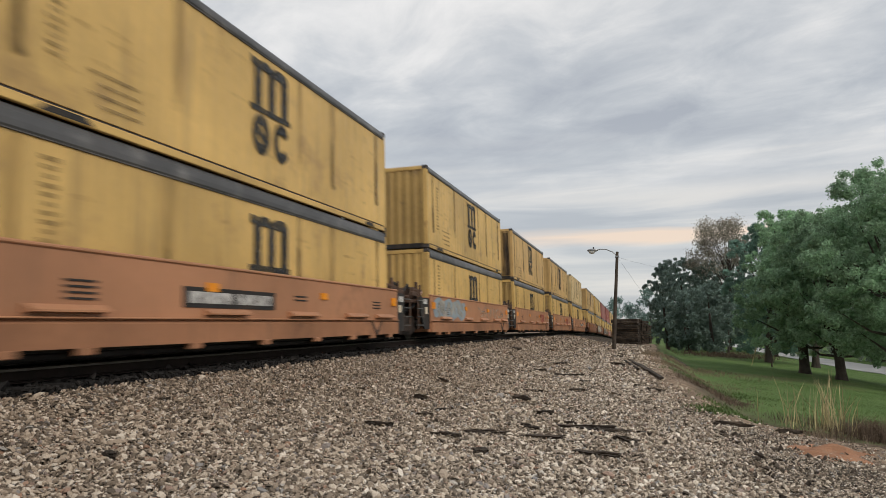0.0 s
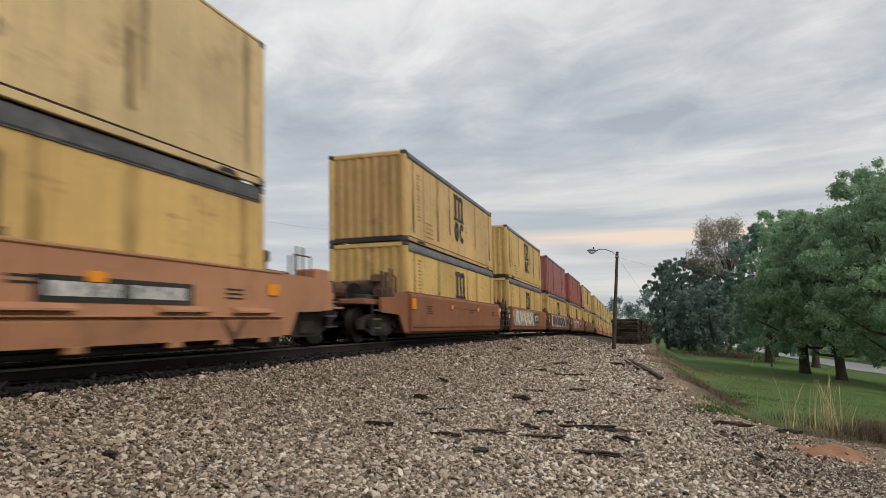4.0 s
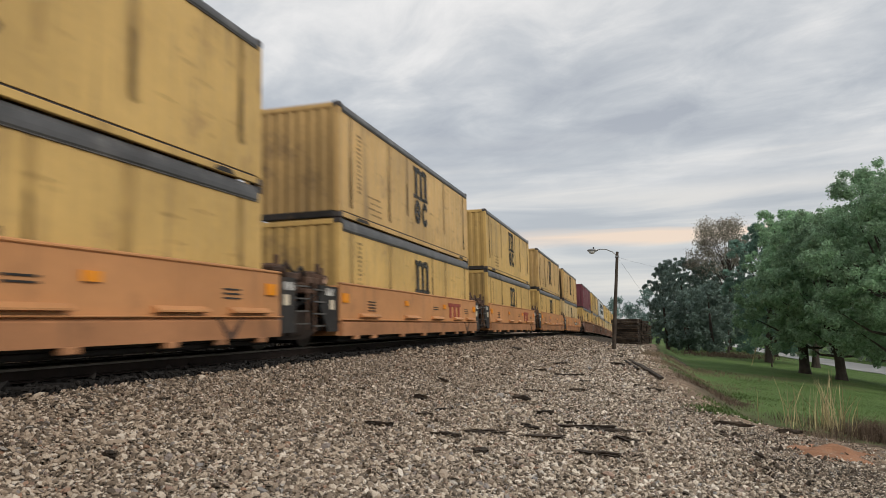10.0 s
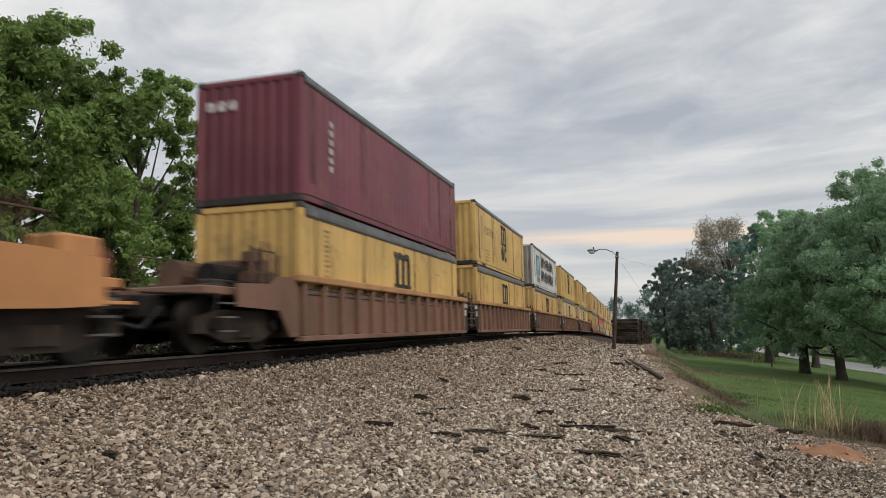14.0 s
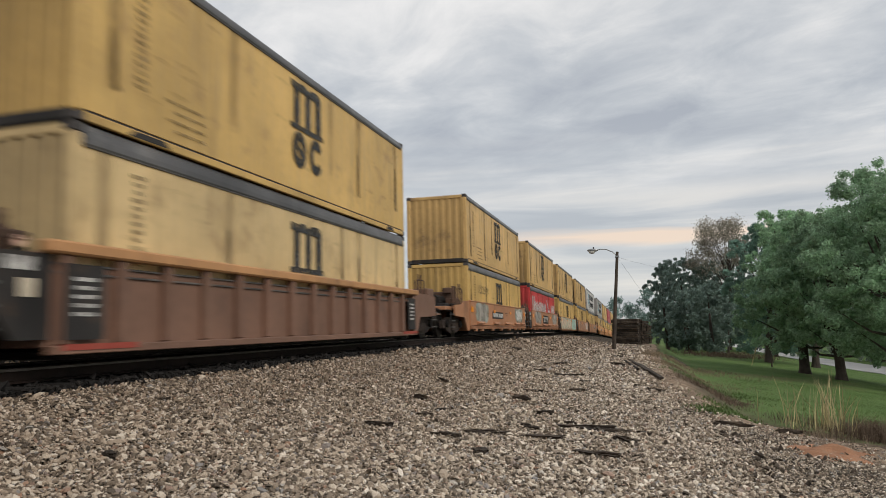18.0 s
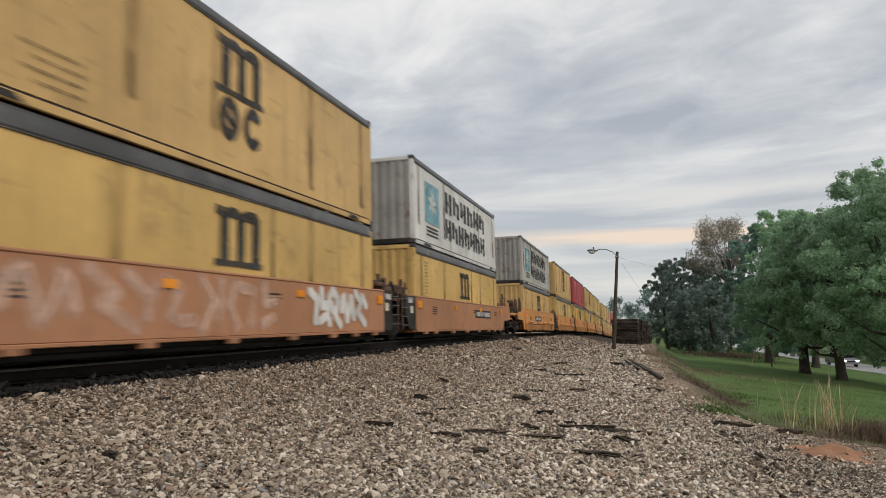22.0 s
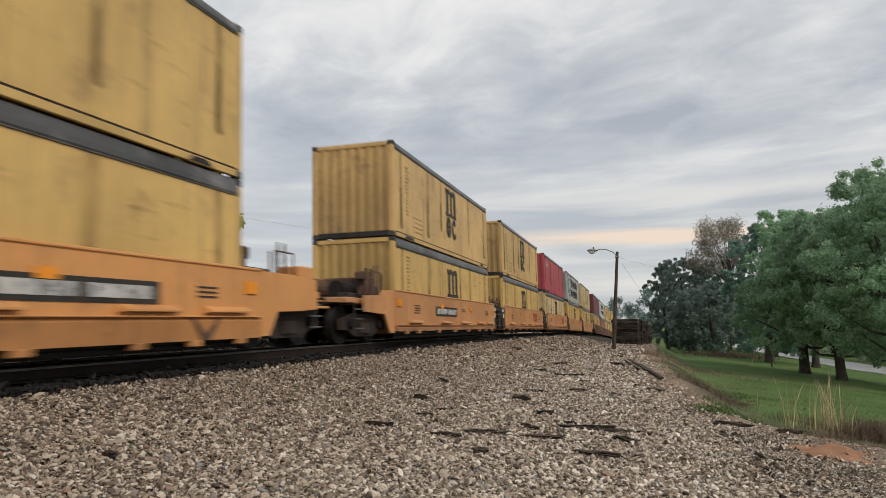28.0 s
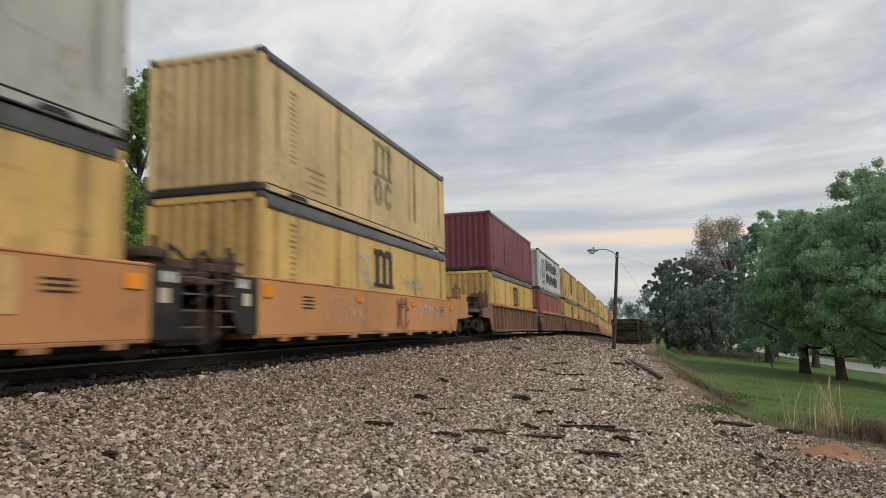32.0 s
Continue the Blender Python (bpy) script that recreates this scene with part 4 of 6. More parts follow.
# on a car's side: from, to, foot, top, shapes, width, then cloud, edge, filling and shine
SPRAYED = {"faint": [(-3.9, -1.6, 0.45, 1.0, 3, 0.07, None, None, "faint_peach", None), (2.2, 5.2, 0.66, 0.92, 5, 0.08, None, None, "faded_white", None), (0.4, 1.6, 0.3, 1.1, 2, 0.06, None, None, "wine_mark", None)],
           "grey": [(-5.9, -2.3, 0.66, 1.10, 3, 0.20, "slate_mark", None, "stone_mark", None), (0.0, 5.3, 0.70, 1.06, 6, 0.05, None, None, "faded_white", None)],
           "wash": [(-5.6, 0.6, 0.36, 1.12, 5, 0.26, "slate_mark", "umber_mark", "cream_mark", "chalk_mark"), (3.6, 5.6, 0.60, 1.0, 3, 0.06, None, None, "faint_peach", None)],
           "bubble": [(-5.7, 2.5, 0.42, 1.12, 6, 0.30, "chalk_mark", "silver_mark", "ink_mark", "umber_mark"), (3.5, 6.2, 0.42, 1.12, 4, 0.21, None, "silver_mark", "ink_mark", None)],
           "rose": [(-4.8, 0.4, 0.42, 1.12, 5, 0.20, None, "ink_mark", "chalk_mark", "slate_mark"), (-3.0, -0.6, 0.46, 0.82, 3, 0.22, None, None, "rose_mark", None)],
           "purple": [(-3.0, -1.9, 0.66, 1.02, 2, 0.07, None, None, "faint_purple", None), (1.6, 2.4, 0.7, 0.95, 2, 0.04, None, None, "faint_purple", None)],
           "pale": [(-5.3, -3.5, 0.60, 1.16, 2, 0.40, "sage_mark", None, "stone_mark", None), (3.5, 5.3, 0.64, 1.10, 3, 0.16, "sage_mark", None, "chalk_mark", None)],
           "pale_white": [(-5.0, -2.9, 0.64, 1.16, 2, 0.42, "stone_mark", None, "stone_mark", None), (3.4, 5.4, 0.64, 1.12, 3, 0.30, "stone_mark", None, "stone_mark", None)],
           "mint": [(-6.2, 1.2, 0.30, 1.14, 5, 0.40, "cream_mark", "teal_mark", "cream_mark", "pinkish_mark"), (2.4, 5.7, 0.28, 1.16, 4, 0.34, "jade_mark", None, "jade_mark", "wine_mark")],
           "white": [(-6.0, 1.0, 0.30, 1.10, 6, 0.20, None, None, "faint_peach", "pinkish_mark"), (2.2, 5.3, 0.34, 1.14, 4, 0.19, None, None, "chalk_mark", None)]}
M["faint_purple"] = material("faint_purple_spray_paint", (0.40, 0.20, 0.26), 0.7, 0, 0.15, 4)
thin_coat(M["faint_purple"], 0.6, 4.0)


def spray(root, detail, x, style, low):
    """Lettering sprayed on the car's side in up to four coats."""
    zlo, zhi = {"panel": (low, 1.31), "flat": (0.24, 1.22), "smooth": (0.42, 1.25), "ribbed": (0.3, 1.1)}[style]
    for k, (y0, y1, z0, z1, n, w, cloud, edge, fill, shine) in enumerate(SPRAYED.get(detail, ())):
        z1 = min(zhi, z1 + 0.12)
        runs = scrawl(y0 + w / 2, y1 - w / 2, max(z0, zlo) + w * 0.4, z1 - w * 0.4, n, 3 + k)
        base = x + 0.006 * k
        if cloud:
            mid = (max(z0, zlo) + z1) / 2
            strokes(root, "sprayed_cloud", [[(y0 + (y1 - y0) * q / 9, mid + 0.10 * math.sin(q * 2.1 + k)) for q in range(10)]], (z1 - z0) * 1.05, base + 0.001, cloud, zlo, zhi)
        if edge:
            strokes(root, "sprayed_outline", runs, w + 0.13, base + 0.004, edge, zlo, zhi)
        strokes(root, "sprayed_shape", runs, w, base + 0.007, fill, zlo, zhi)
        if shine:
            strokes(root, "sprayed_detail", runs[::2], w * 0.30, base + 0.010, shine, zlo, zhi, (0.04, 0.03))


def well_car(style, body, first, last, detail, far=False):
    root = new("well_car")
    C = M[body]
    low_ledge = style == "low"
    style = "panel" if low_ledge else style
    ledge, foot = (0.42, 0.27) if low_ledge else (0.548, 0.20)
    for s in (1, -1):
        if style == "panel":
            part("side_panel", box(s * 1.345, 0, (ledge + 1.322) / 2 - 0.02, 0.05, 12.9, 1.322 - ledge + 0.04, 0.01), C, root)
            part("top_chord", box(s * 1.345, 0, 1.335, 0.10, 12.9, 0.05, 0.015), C, root)
            part("side_sill", prism([(s * 1.28, foot), (s * 1.40, foot), (s * 1.41, ledge - 0.07), (s * 1.37, ledge - 0.02), (s * 1.28, ledge - 0.02)], "y", -6.4, 6.4), M[body + "_sill"], root)
            if s > 0:
                part("side_ledge", box(1.39, 0, ledge, 0.10, 12.8, 0.022, 0.006), C, root)
                if not low_ledge:
                    part("sill_gusset", join(prism([(4.72, 0.205), (4.92, 0.205), (5.20, 0.535), (5.12, 0.535)], "x", 1.385, 1.418),
                                             prism([(4.72, 0.205), (4.92, 0.205), (4.52, 0.535), (4.44, 0.535)], "x", 1.385, 1.4175)), M["rust_gear"], root)
        elif style == "flat":
            part("side_panel", box(s * 1.345, 0, 0.75, 0.05, 12.9, 0.96, 0.012), C, root)
            part("top_chord", box(s * 1.335, 0, 1.247, 0.10, 12.9, 0.05, 0.015), C, root)
            part("side_sill", box(s * 1.33, 0, 0.245, 0.11, 12.8, 0.05, 0.01), M[body + "_sill"], root)
            if s > 0:
                part("inspection_door", join(box(1.374, -0.9, 0.42, 0.014, 0.34, 0.24, 0.003), box(1.380, -0.9, 0.42, 0.012, 0.27, 0.18, 0.003)), C, root)
        elif style == "smooth":
            arc = [(s * 1.18, 0.16), (s * 1.30, 0.18), (s * 1.385, 0.25), (s * 1.41, 0.42), (s * 1.41, 1.24), (s * 1.39, 1.30), (s * 1.30, 1.34), (s * 1.18, 1.34)]
            part("side_panel", prism(arc, "y", -6.35, 6.35), C, root)
            part("top_chord", box(s * 1.27, 0, 1.35, 0.12, 12.8, 0.04, 0.012), C, root)
        else:
            part("side_panel", box(s * 1.27, 0, 0.68, 0.05, 12.9, 0.96, 0.01), C, root)
            part("top_chord", box(s * 1.36, 0, 1.325, 0.20, 13.2, 0.15, 0.025), M["chord_tan"], root)
            part("side_sill", box(s * 1.35, 0, 0.18, 0.20, 12.9, 0.10, 0.01), C, root)
            for k in range(15):
                if s < 0 and k % 2:
                    continue
                part("rib", box(s * 1.345, -6.3 + k * 0.9, 0.745, 0.13, 0.13, 1.01, 0.012), C, root)
            for z in (1.05, 1.15):
                part("tie_rod", tube((s * 1.31, -6.4, z), (s * 1.31, 6.4, z), 0.016, n=6), M["worn_step"], root)
    part("well_floor", box(0, 0, 0.265 if style == "ribbed" else 0.205, 2.5, 12.6, 0.088), M["grime"], root)
    part("underframe", box(0, 0, 0.115, 2.4, 12.4, 0.088, 0.02), M["grime"], root)
    for s, ends in ((-1, first), (1, last)):
        part("bulkhead", box(0, s * 6.42, 0.75, 2.6, 0.10, 1.08, 0.015), C, root)
        if far:
            part("end_platform", box(0, s * 7.2, 0.92, 1.9, 1.5, 0.5, 0.03), M["charcoal"], root)
            continue
        if ends:
            # a full end with its own truck, platform, brake gear and coupler
            part("end_platform", box(0, s * 7.9, 1.0, 2.3, 2.6, 0.14, 0.02), C, root)
            part("draft_sill", box(0, s * 8.1, 0.76, 0.6, 2.9, 0.36, 0.03), M["grime"], root)
            for q in (1, -1):
                sheet = [(6.45, 0.22), (6.45, 1.335), (7.7, 1.33), (8.68, 1.28), (8.72, 0.70), (8.0, 0.66), (7.12, 0.64), (6.82, 0.22)] if s > 0 else \
                    [(6.45, 0.22), (6.45, 1.335), (7.2, 1.31), (7.45, 1.17), (8.55, 1.12), (8.55, 0.74), (7.2, 0.70), (6.8, 0.22)]
                part("end_side_sheet", prism([(s * a, b) for a, b in sheet], "x", q * 1.30 - 0.03, q * 1.30 + 0.03), C, root)
                if s > 0:
                    part("end_locker", box(q * 1.05, 8.35, 1.40, 0.5, 0.62, 0.26, 0.03), C, root)
                part("grab_rail", join(tube((q * 1.22, s * 7.2, 1.06), (q * 1.22, s * 7.2, 1.75), 0.016, n=6), tube((q * 1.22, s * 7.9, 1.06), (q * 1.22, s * 7.9, 1.75), 0.016, n=6), tube((q * 1.22, s * 7.2, 1.75), (q * 1.22, s * 7.9, 1.75), 0.016, n=6)), M["rust_gear"], root)
            part("brake_cylinder", tube((0.35, s * 7.0, 1.32), (0.35, s * 8.0, 1.32), 0.22, n=14), M["grime"], root)
            part("brake_reservoir", join(tube((-0.5, s * 6.9, 1.4), (-0.5, s * 7.8, 1.4), 0.26, n=14), box(-0.5, s * 7.3, 1.12, 0.3, 0.6, 0.1)), M["rust_gear"], root)
            part("brake_valve", join(box(0.85, s * 7.1, 1.25, 0.42, 0.5, 0.36, 0.05), tube((0.85, s * 7.35, 1.3), (0.85, s * 7.6, 1.3), 0.11, n=10)), M["rust_gear"], root)
            if s > 0:
                part("hand_brake_wheel", join(brake_wheel(0.85, 9.02, 1.22, 1), tube((0.85, 8.72, 1.22), (0.85, 8.98, 1.22), 0.27, n=16), box(0.85, 8.85, 0.9, 0.2, 0.2, 0.5, 0.03)), M["rust_red"], root)
                part("end_step", box(1.18, 8.95, 0.74, 0.36, 0.5, 0.05, 0.01), C, root)
            else:
                for q in (7.3, 7.62):
                    part("deck_post", box(1.0, -q, 1.42, 0.07, 0.07, 0.86, 0.01), M["rust_gear"], root)
                part("end_tray", join(box(0.0, -8.6, 1.06, 2.2, 0.7, 0.10, 0.02), box(0.9, -8.6, 1.14, 0.3, 0.5, 0.1, 0.02)), M["charcoal"], root)
            part("equipment_box", join(box(0.15, s * 6.75, 1.38, 1.3, 0.4, 0.62, 0.04), box(0.62, s * 6.95, 1.72, 0.34, 0.24, 0.22, 0.03)), M["rust_gear"], root)
            part("brake_pipe", join(tube((-1.1, s * 7.5, 1.16), (1.15, s * 7.5, 1.16), 0.035, n=6), tube((1.15, s * 6.6, 1.2), (1.15, s * 8.6, 1.14), 0.03, n=6), tube((0.5, s * 8.2, 1.08), (0.5, s * 8.2, 1.42), 0.03, n=6)), M["grime"], root)
            for k in (0.55, 0.85, 1.1):
                part("handhold_post", tube((1.2, s * (6.5 + k), 1.1), (1.2, s * (6.5 + k), 1.72 + 0.2 * (k > 0.8)), 0.022, n=6), M["rust_gear"], root)
            part("uncoupling_lever", join(tube((1.3, s * 9.1, 0.92), (0.1, s * 9.4, 0.98), 0.018, n=6), tube((1.3, s * 9.1, 0.92), (1.34, s * 9.25, 0.55), 0.018, n=6)), M["grime"], root)
            part("coupler", join(box(0, s * 9.55, 0.80, 0.24, 1.1, 0.24, 0.04), box(0.06, s * 10.02, 0.80, 0.40, 0.22, 0.30, 0.06)), M["grime"], root)
            part("air_hose", join(tube((0.45, s * 9.3, 0.75), (0.40, s * 9.7, 0.42), 0.03, n=6), tube((0.40, s * 9.7, 0.42), (0.3, s * 10.05, 0.5), 0.03, n=6)), M["rubber"], root)
            for k in range(3):
                part("step", box(1.27, s * 8.75, 0.35 + 0.22 * k, 0.08, 0.42, 0.03), M["worn_step"], root)
            truck(root, s * 7.95)
        else:
            # a short end that meets its neighbour over a shared truck
            for q in (1, -1):
                pts = [(s * 6.45, 0.30), (s * 6.45, 1.24), (s * 7.35, 1.24), (s * 7.35, 0.82), (s * 6.95, 0.30)] if s < 0 else [(s * 6.45, 0.26), (s * 6.45, 1.28), (s * 7.15, 1.28), (s * 7.15, 0.26)]
                part("end_plate", prism(pts, "x", q * 1.29 - 0.03, q * 1.29 + 0.03), M["charcoal"], root)
            part("end_platform", box(0, s * 7.05, 1.12, 2.3, 1.2, 0.10, 0.02), M["rust_gear"], root)
            part("articulation", box(0, s * 7.4, 0.78, 0.8, 1.1, 0.30, 0.04), M["grime"], root)
            part("pipe_cover", join(box(0.45, s * 7.0, 1.25, 0.9, 0.5, 0.16, 0.04), tube((-0.9, s * 7.2, 1.25), (0.9, s * 7.2, 1.25), 0.05, n=8)), M["rust_gear"], root)
            for k in range(4):
                part("ladder_rung", box(1.33, s * 7.42, 0.42 + 0.24 * k, 0.05, 0.5, 0.028), M["worn_step"], root)
            part("ladder_upright", tube((1.33, s * 7.62, 0.3), (1.33, s * 7.62, 1.42), 0.024, n=6), M["rust_gear"], root)
            part("hose_loop", join(tube((0.9, s * 7.0, 1.3), (0.95, s * 7.45, 1.62), 0.035, n=6), tube((0.95, s * 7.45, 1.62), (0.95, s * 7.9, 1.35), 0.035, n=6)), M["rubber"], root)
            part("equipment_box", join(box(0.7, s * 6.95, 1.38, 0.7, 0.45, 0.36, 0.04), box(-0.3, s * 7.05, 1.3, 0.8, 0.35, 0.3, 0.04), tube((1.05, s * 6.9, 1.2), (1.05, s * 6.9, 1.72), 0.05, n=8)), M["rust_gear"], root)
            part("hose_bundle", join(*[tube((1.10 - 0.1 * q, s * 6.6, 1.30 + 0.06 * q), (1.12 - 0.1 * q, s * 7.55, 0.92 - 0.05 * q), 0.032, n=6) for q in range(4)]), M["rubber"], root)
            part("walkway_guard", join(box(1.12, s * 7.30, 1.34, 0.10, 0.62, 0.14, 0.02), box(1.05, s * 6.85, 1.44, 0.22, 0.5, 0.10, 0.02), tube((1.2, s * 7.0, 1.2), (1.2, s * 7.0, 1.62), 0.03, n=6)), M["rust_gear"], root)
            part("label_plate", box(1.327, s * 6.78, 0.86, 0.012, 0.20, 0.20), M["cream_mark"], root)
            tagged(part("end_number", join(*[box(1.327, s * 6.88 + q * 0.13, 1.12, 0.012, 0.10, 0.15) for q in (-1, 0, 1)]), M["white_mark"], root), kind="stuff")
            if s < 0:
                part("hose_bracket", join(box(1.02, s * 6.72, 1.42, 0.28, 0.22, 0.10, 0.03), tube((0.9, s * 6.72, 1.38), (1.14, s * 6.72, 1.38), 0.07, n=10)), M["pinkish_mark"], root)
    if not first and not far:
        truck(root, -7.975)
    if far:
        return root
    x = 1.376 if style in ("panel", "flat") else (1.416 if style == "smooth" else 1.30)

    def plate(name, y, z, w, h, mat, dx=0.0, thick=0.012):
        part(name, box(x + dx, y, z, thick, w, h), M[mat], root)
    zz = 1.02 if style != "ribbed" else 1.0
    if style != "ribbed":
        for y in (-6.2, -2.0, 1.9, 6.1):
            plate("reflector", y, zz, 0.34 if abs(y) > 6 else 0.30, (0.30 if style == "smooth" else 0.20) if abs(y) > 6 else 0.13, "amber", 0.016, 0.02)
        for y, n in ((-4.6, 4), (4.9, 3), (0.9, 2)):
            tagged(part("stencil_print", join(*[box(x, y, 0.98 - 0.07 * k, 0.012, 0.5, 0.025) for k in range(n)]), M["charcoal"], root), kind="stuff")
    else:
        for y in (-6.05, 6.05) if detail == "sign" else ():
            part("end_sign", box(1.415, y, 0.72, 0.012, 0.62, 0.86), M["charcoal"], root)
            tagged(part("sign_print", join(*[box(1.424, y, 0.98 - 0.1 * k, 0.006, 0.34, 0.045) for k in range(5)]), M["white_mark"], root), kind="stuff")
        for e in (-1, 1) if detail == "sign" else ():
            part("red_corner_band", box(1.456, e * 5.8, 0.21, 0.01, 1.2, 0.07), M["red_mark"], root)
    if style == "panel":
        for y in (-4.8, -1.6, 1.0, 3.6, 5.4):
            part("side_step", prism([(1.37, ledge + 0.05), (1.37, ledge + 0.15), (1.40, ledge + 0.15), (1.50, ledge + 0.085), (1.50, ledge + 0.062)], "y", y - 0.6, y + 0.55), C, root)
    if style in ("panel", "flat"):
        for y in (-5.6, -4.5, -2.4, -0.4, 1.6, 3.4, 4.6, 5.8):
            part("sill_bracket", box(1.36, y, (foot if style == "panel" else 0.235) - 0.04, 0.10, 0.26, 0.09, 0.01), M[body + "_sill"], root)
    elif style == "smooth":
        for z, a, b in ((0.99, -1.8, 2.6), (0.36, -6.2, 6.2)):
            part("weld_seam", box(1.412, (a + b) / 2, z, 0.006, b - a, 0.014), M["charcoal"], root)
    plates = {"plate": (-1.4, 2.6, "charcoal"), "plate_low": (2.4, 2.8, "charcoal"), "pale": (-1.2, 2.4, "charcoal"), "wash": (1.9, 1.9, "charcoal"), "rose": (2.2, 2.2, "charcoal"), "pale_white": (-0.5, 2.6, "charcoal")}
    if detail in plates:
        y, w, mt = plates[detail]
        logo = detail in ("wash", "rose", "pale_white")
        plate("number_board", y, 0.86, w, 0.52 if logo else 0.30, mt)
        if logo:
            for k in (-1, 0, 1):
                plate("logo_block", y + k * w * 0.27, 0.83, w * 0.13, 0.26, "white_mark", 0.008)
            plate("logo_bar", y, 0.98, w * 0.84, 0.09, "white_mark", 0.008)
        else:
            for k in (-1, 1):
                plate("number_bar", y + k * w * 0.24, 0.86, w * 0.42, 0.17, "white_mark", 0.008)
    if detail in ("red", "red_panel"):
        if detail == "red_panel":
            plate("logo_panel", 3.2, 0.88, 2.3, 0.60, "ochre")
        for k in range(3):
            plate("logo_stem", 2.62 + 0.56 * k, 0.86, 0.24, 0.38, "red_mark", 0.008)
        plate("logo_bar", 3.18, 1.10, 1.62, 0.11, "red_mark", 0.008)
    spray(root, detail, x, style, ledge + 0.02)
    return root


# ---- the train ----
SPEED = 17.307
# far end of each container stack along the track at 0 s, for the sets of five
SET_ENDS = [[17.46, 33.45, 48.87, 64.70, 80.42], [100.59, 116.60, 132.24, 148.10, 164.41], [184.18, 199.72, 215.38, 231.44, 246.90],
            [267.11, 282.54, 298.60, 314.20, 330.46], [350.20, 365.85, 381.38, 397.20, 412.79], [432.59, 448.38, 463.81, 479.42, 495.05],
            [514.84, 530.44, 545.96, 561.46, 577.12]]
SET_ENDS += [[597.0 + 82.3 * k + 15.63 * j for j in range(5)] for k in range(5)]
# upper paint, lower paint, what is on the car's side
LOADS = ["yellow yellow plate", "yellow yellow grey", "ochre yellow red", "ochre yellow red", "clean yellow plate_low",
         "ochre yellow none", "yellow yellow wash", "maroon yellow bubble", "brick yellow rose", "ochre yellow none",
         "yellow yellow plate", "ochre yellow red", "yellow yellow red", "ochre yellow purple", "ochre cream plate_low",
         "plum_word yellow none", "yellow yellow none", "white ochre sign", "yellow cream sign", "yellow cream sign",
         "ochre yellow pale", "ochre scarlet_words pale_white", "ochre yellow mint", "ochre yellow white", "white yellow plate_low",
         "rusty_white ochre plate", "ochre yellow red", "crimson yellow red", "ochre yellow none", "yellow yellow plate_low",
         "ochre yellow plate", "ochre yellow red", "crimson cream red", "rusty_white yellow red_panel", "cream yellow faint",
         "plum yellow none", "white maroon none", "ochre yellow none", "yellow yellow none", "ochre yellow none",
         "yellow yellow none", "ochre yellow none", "maroon yellow none", "yellow ochre none", "yellow yellow none",
         "ochre yellow none", "yellow yellow none", "yellow ochre none", "maroon yellow none", "yellow yellow none",
         "yellow yellow none", "ochre yellow none", "yellow yellow none", "white yellow none", "yellow yellow none",
         "ochre yellow none", "yellow yellow none", "yellow yellow none", "ochre yellow none", "yellow yellow none"]
SET_STYLE = [("panel", "car_tan"), ("smooth", "car_brown"), ("panel", "car_peach"), ("ribbed", "car_rib"), ("panel", "car_tan"), ("panel", "car_orange"),
             ("panel", "car_peach"), ("ribbed", "car_rib"), ("panel", "car_tan"), ("panel", "car_tan"), ("smooth", "car_brown"), ("panel", "car_tan")]
BODY_OF_UNIT = {9: "car_dark"}
STYLE_OF_UNIT = {20: "low", 21: "low", 22: "flat", 23: "flat", 24: "flat", 30: "low", 31: "low", 32: "low", 33: "flat", 34: "flat"}
PAINT_WORDS = {"plum": "dull plum-red", "yellow": "dusty yellow", "ochre": "dull ochre-yellow", "cream": "pale sun-bleached yellow", "maroon": "dark maroon", "brick": "faded brick-red",
               "crimson": "crimson red", "scarlet": "bright red", "white": "greyish white", "rusty_white": "rust-streaked greyish white", "clean": "clean pale yellow"}
STYLE_WORDS = {"panel": "ledge-sided", "flat": "flat-sided", "low": "low-ledged", "smooth": "round-sided", "ribbed": "ribbed-sided"}
BODY_WORDS = {"car_dark": "dark rusty brown", "car_tan": "tan-orange", "car_brown": "rusty brown", "car_orange": "bright orange", "car_peach": "pale orange", "car_rib": "dirty brown"}
SIDE_WORDS = {"pale_white": "white spray paint and a number board", "faint": "faint pale spray paint", "plate": "black number boards", "plate_low": "black number boards", "grey": "grey spray paint", "red": "red company marks", "red_panel": "a pale panel of red marks",
              "none": "amber reflectors", "sign": "white notices at its ends", "wash": "pale spray paint", "white": "white spray paint", "bubble": "black and white spray paint", "rose": "red and white spray paint",
              "purple": "purple spray paint", "pale": "pale green spray paint", "mint": "mint green spray paint"}
# spray paint on a container: unit and level
BOX_TAGS = {(32, 0): "white", (26, 0): "smudge", (20, 0): "dark", (34, 0): "smudge", (16, 1): "dark"}
TRAIN = []
proto = {}


def train_rows(centre, dz):
    """Poses of a thing that rides at height dz over the rails; its middle is at centre at 0 s."""
    times = {0.0, 32.0}
    for y in (0, 20, 40, 60, 80, 100, 120, 200, 420):
        t = (centre - y) / SPEED
        if 0 < t < 32:
            times.add(round(t * 30) / 30)
    rows = []
    for t in sorted(times):
        y = centre - SPEED * t
        sl = math.atan(rail_slope(y))
        m = Matrix.Translation((TRACK_X, y, float(rail_z(y)))) @ Matrix.Rotation(sl, 4, "X") @ Matrix.Rotation(radians(CANT), 4, "Y") @ Matrix.Translation((0, 0, dz))
        rows.append((t, m))
    return rows


def instance_of(key, make):
    if key not in proto:
        proto[key] = make()
        return proto[key]
    return copy_thing(proto[key], Matrix())


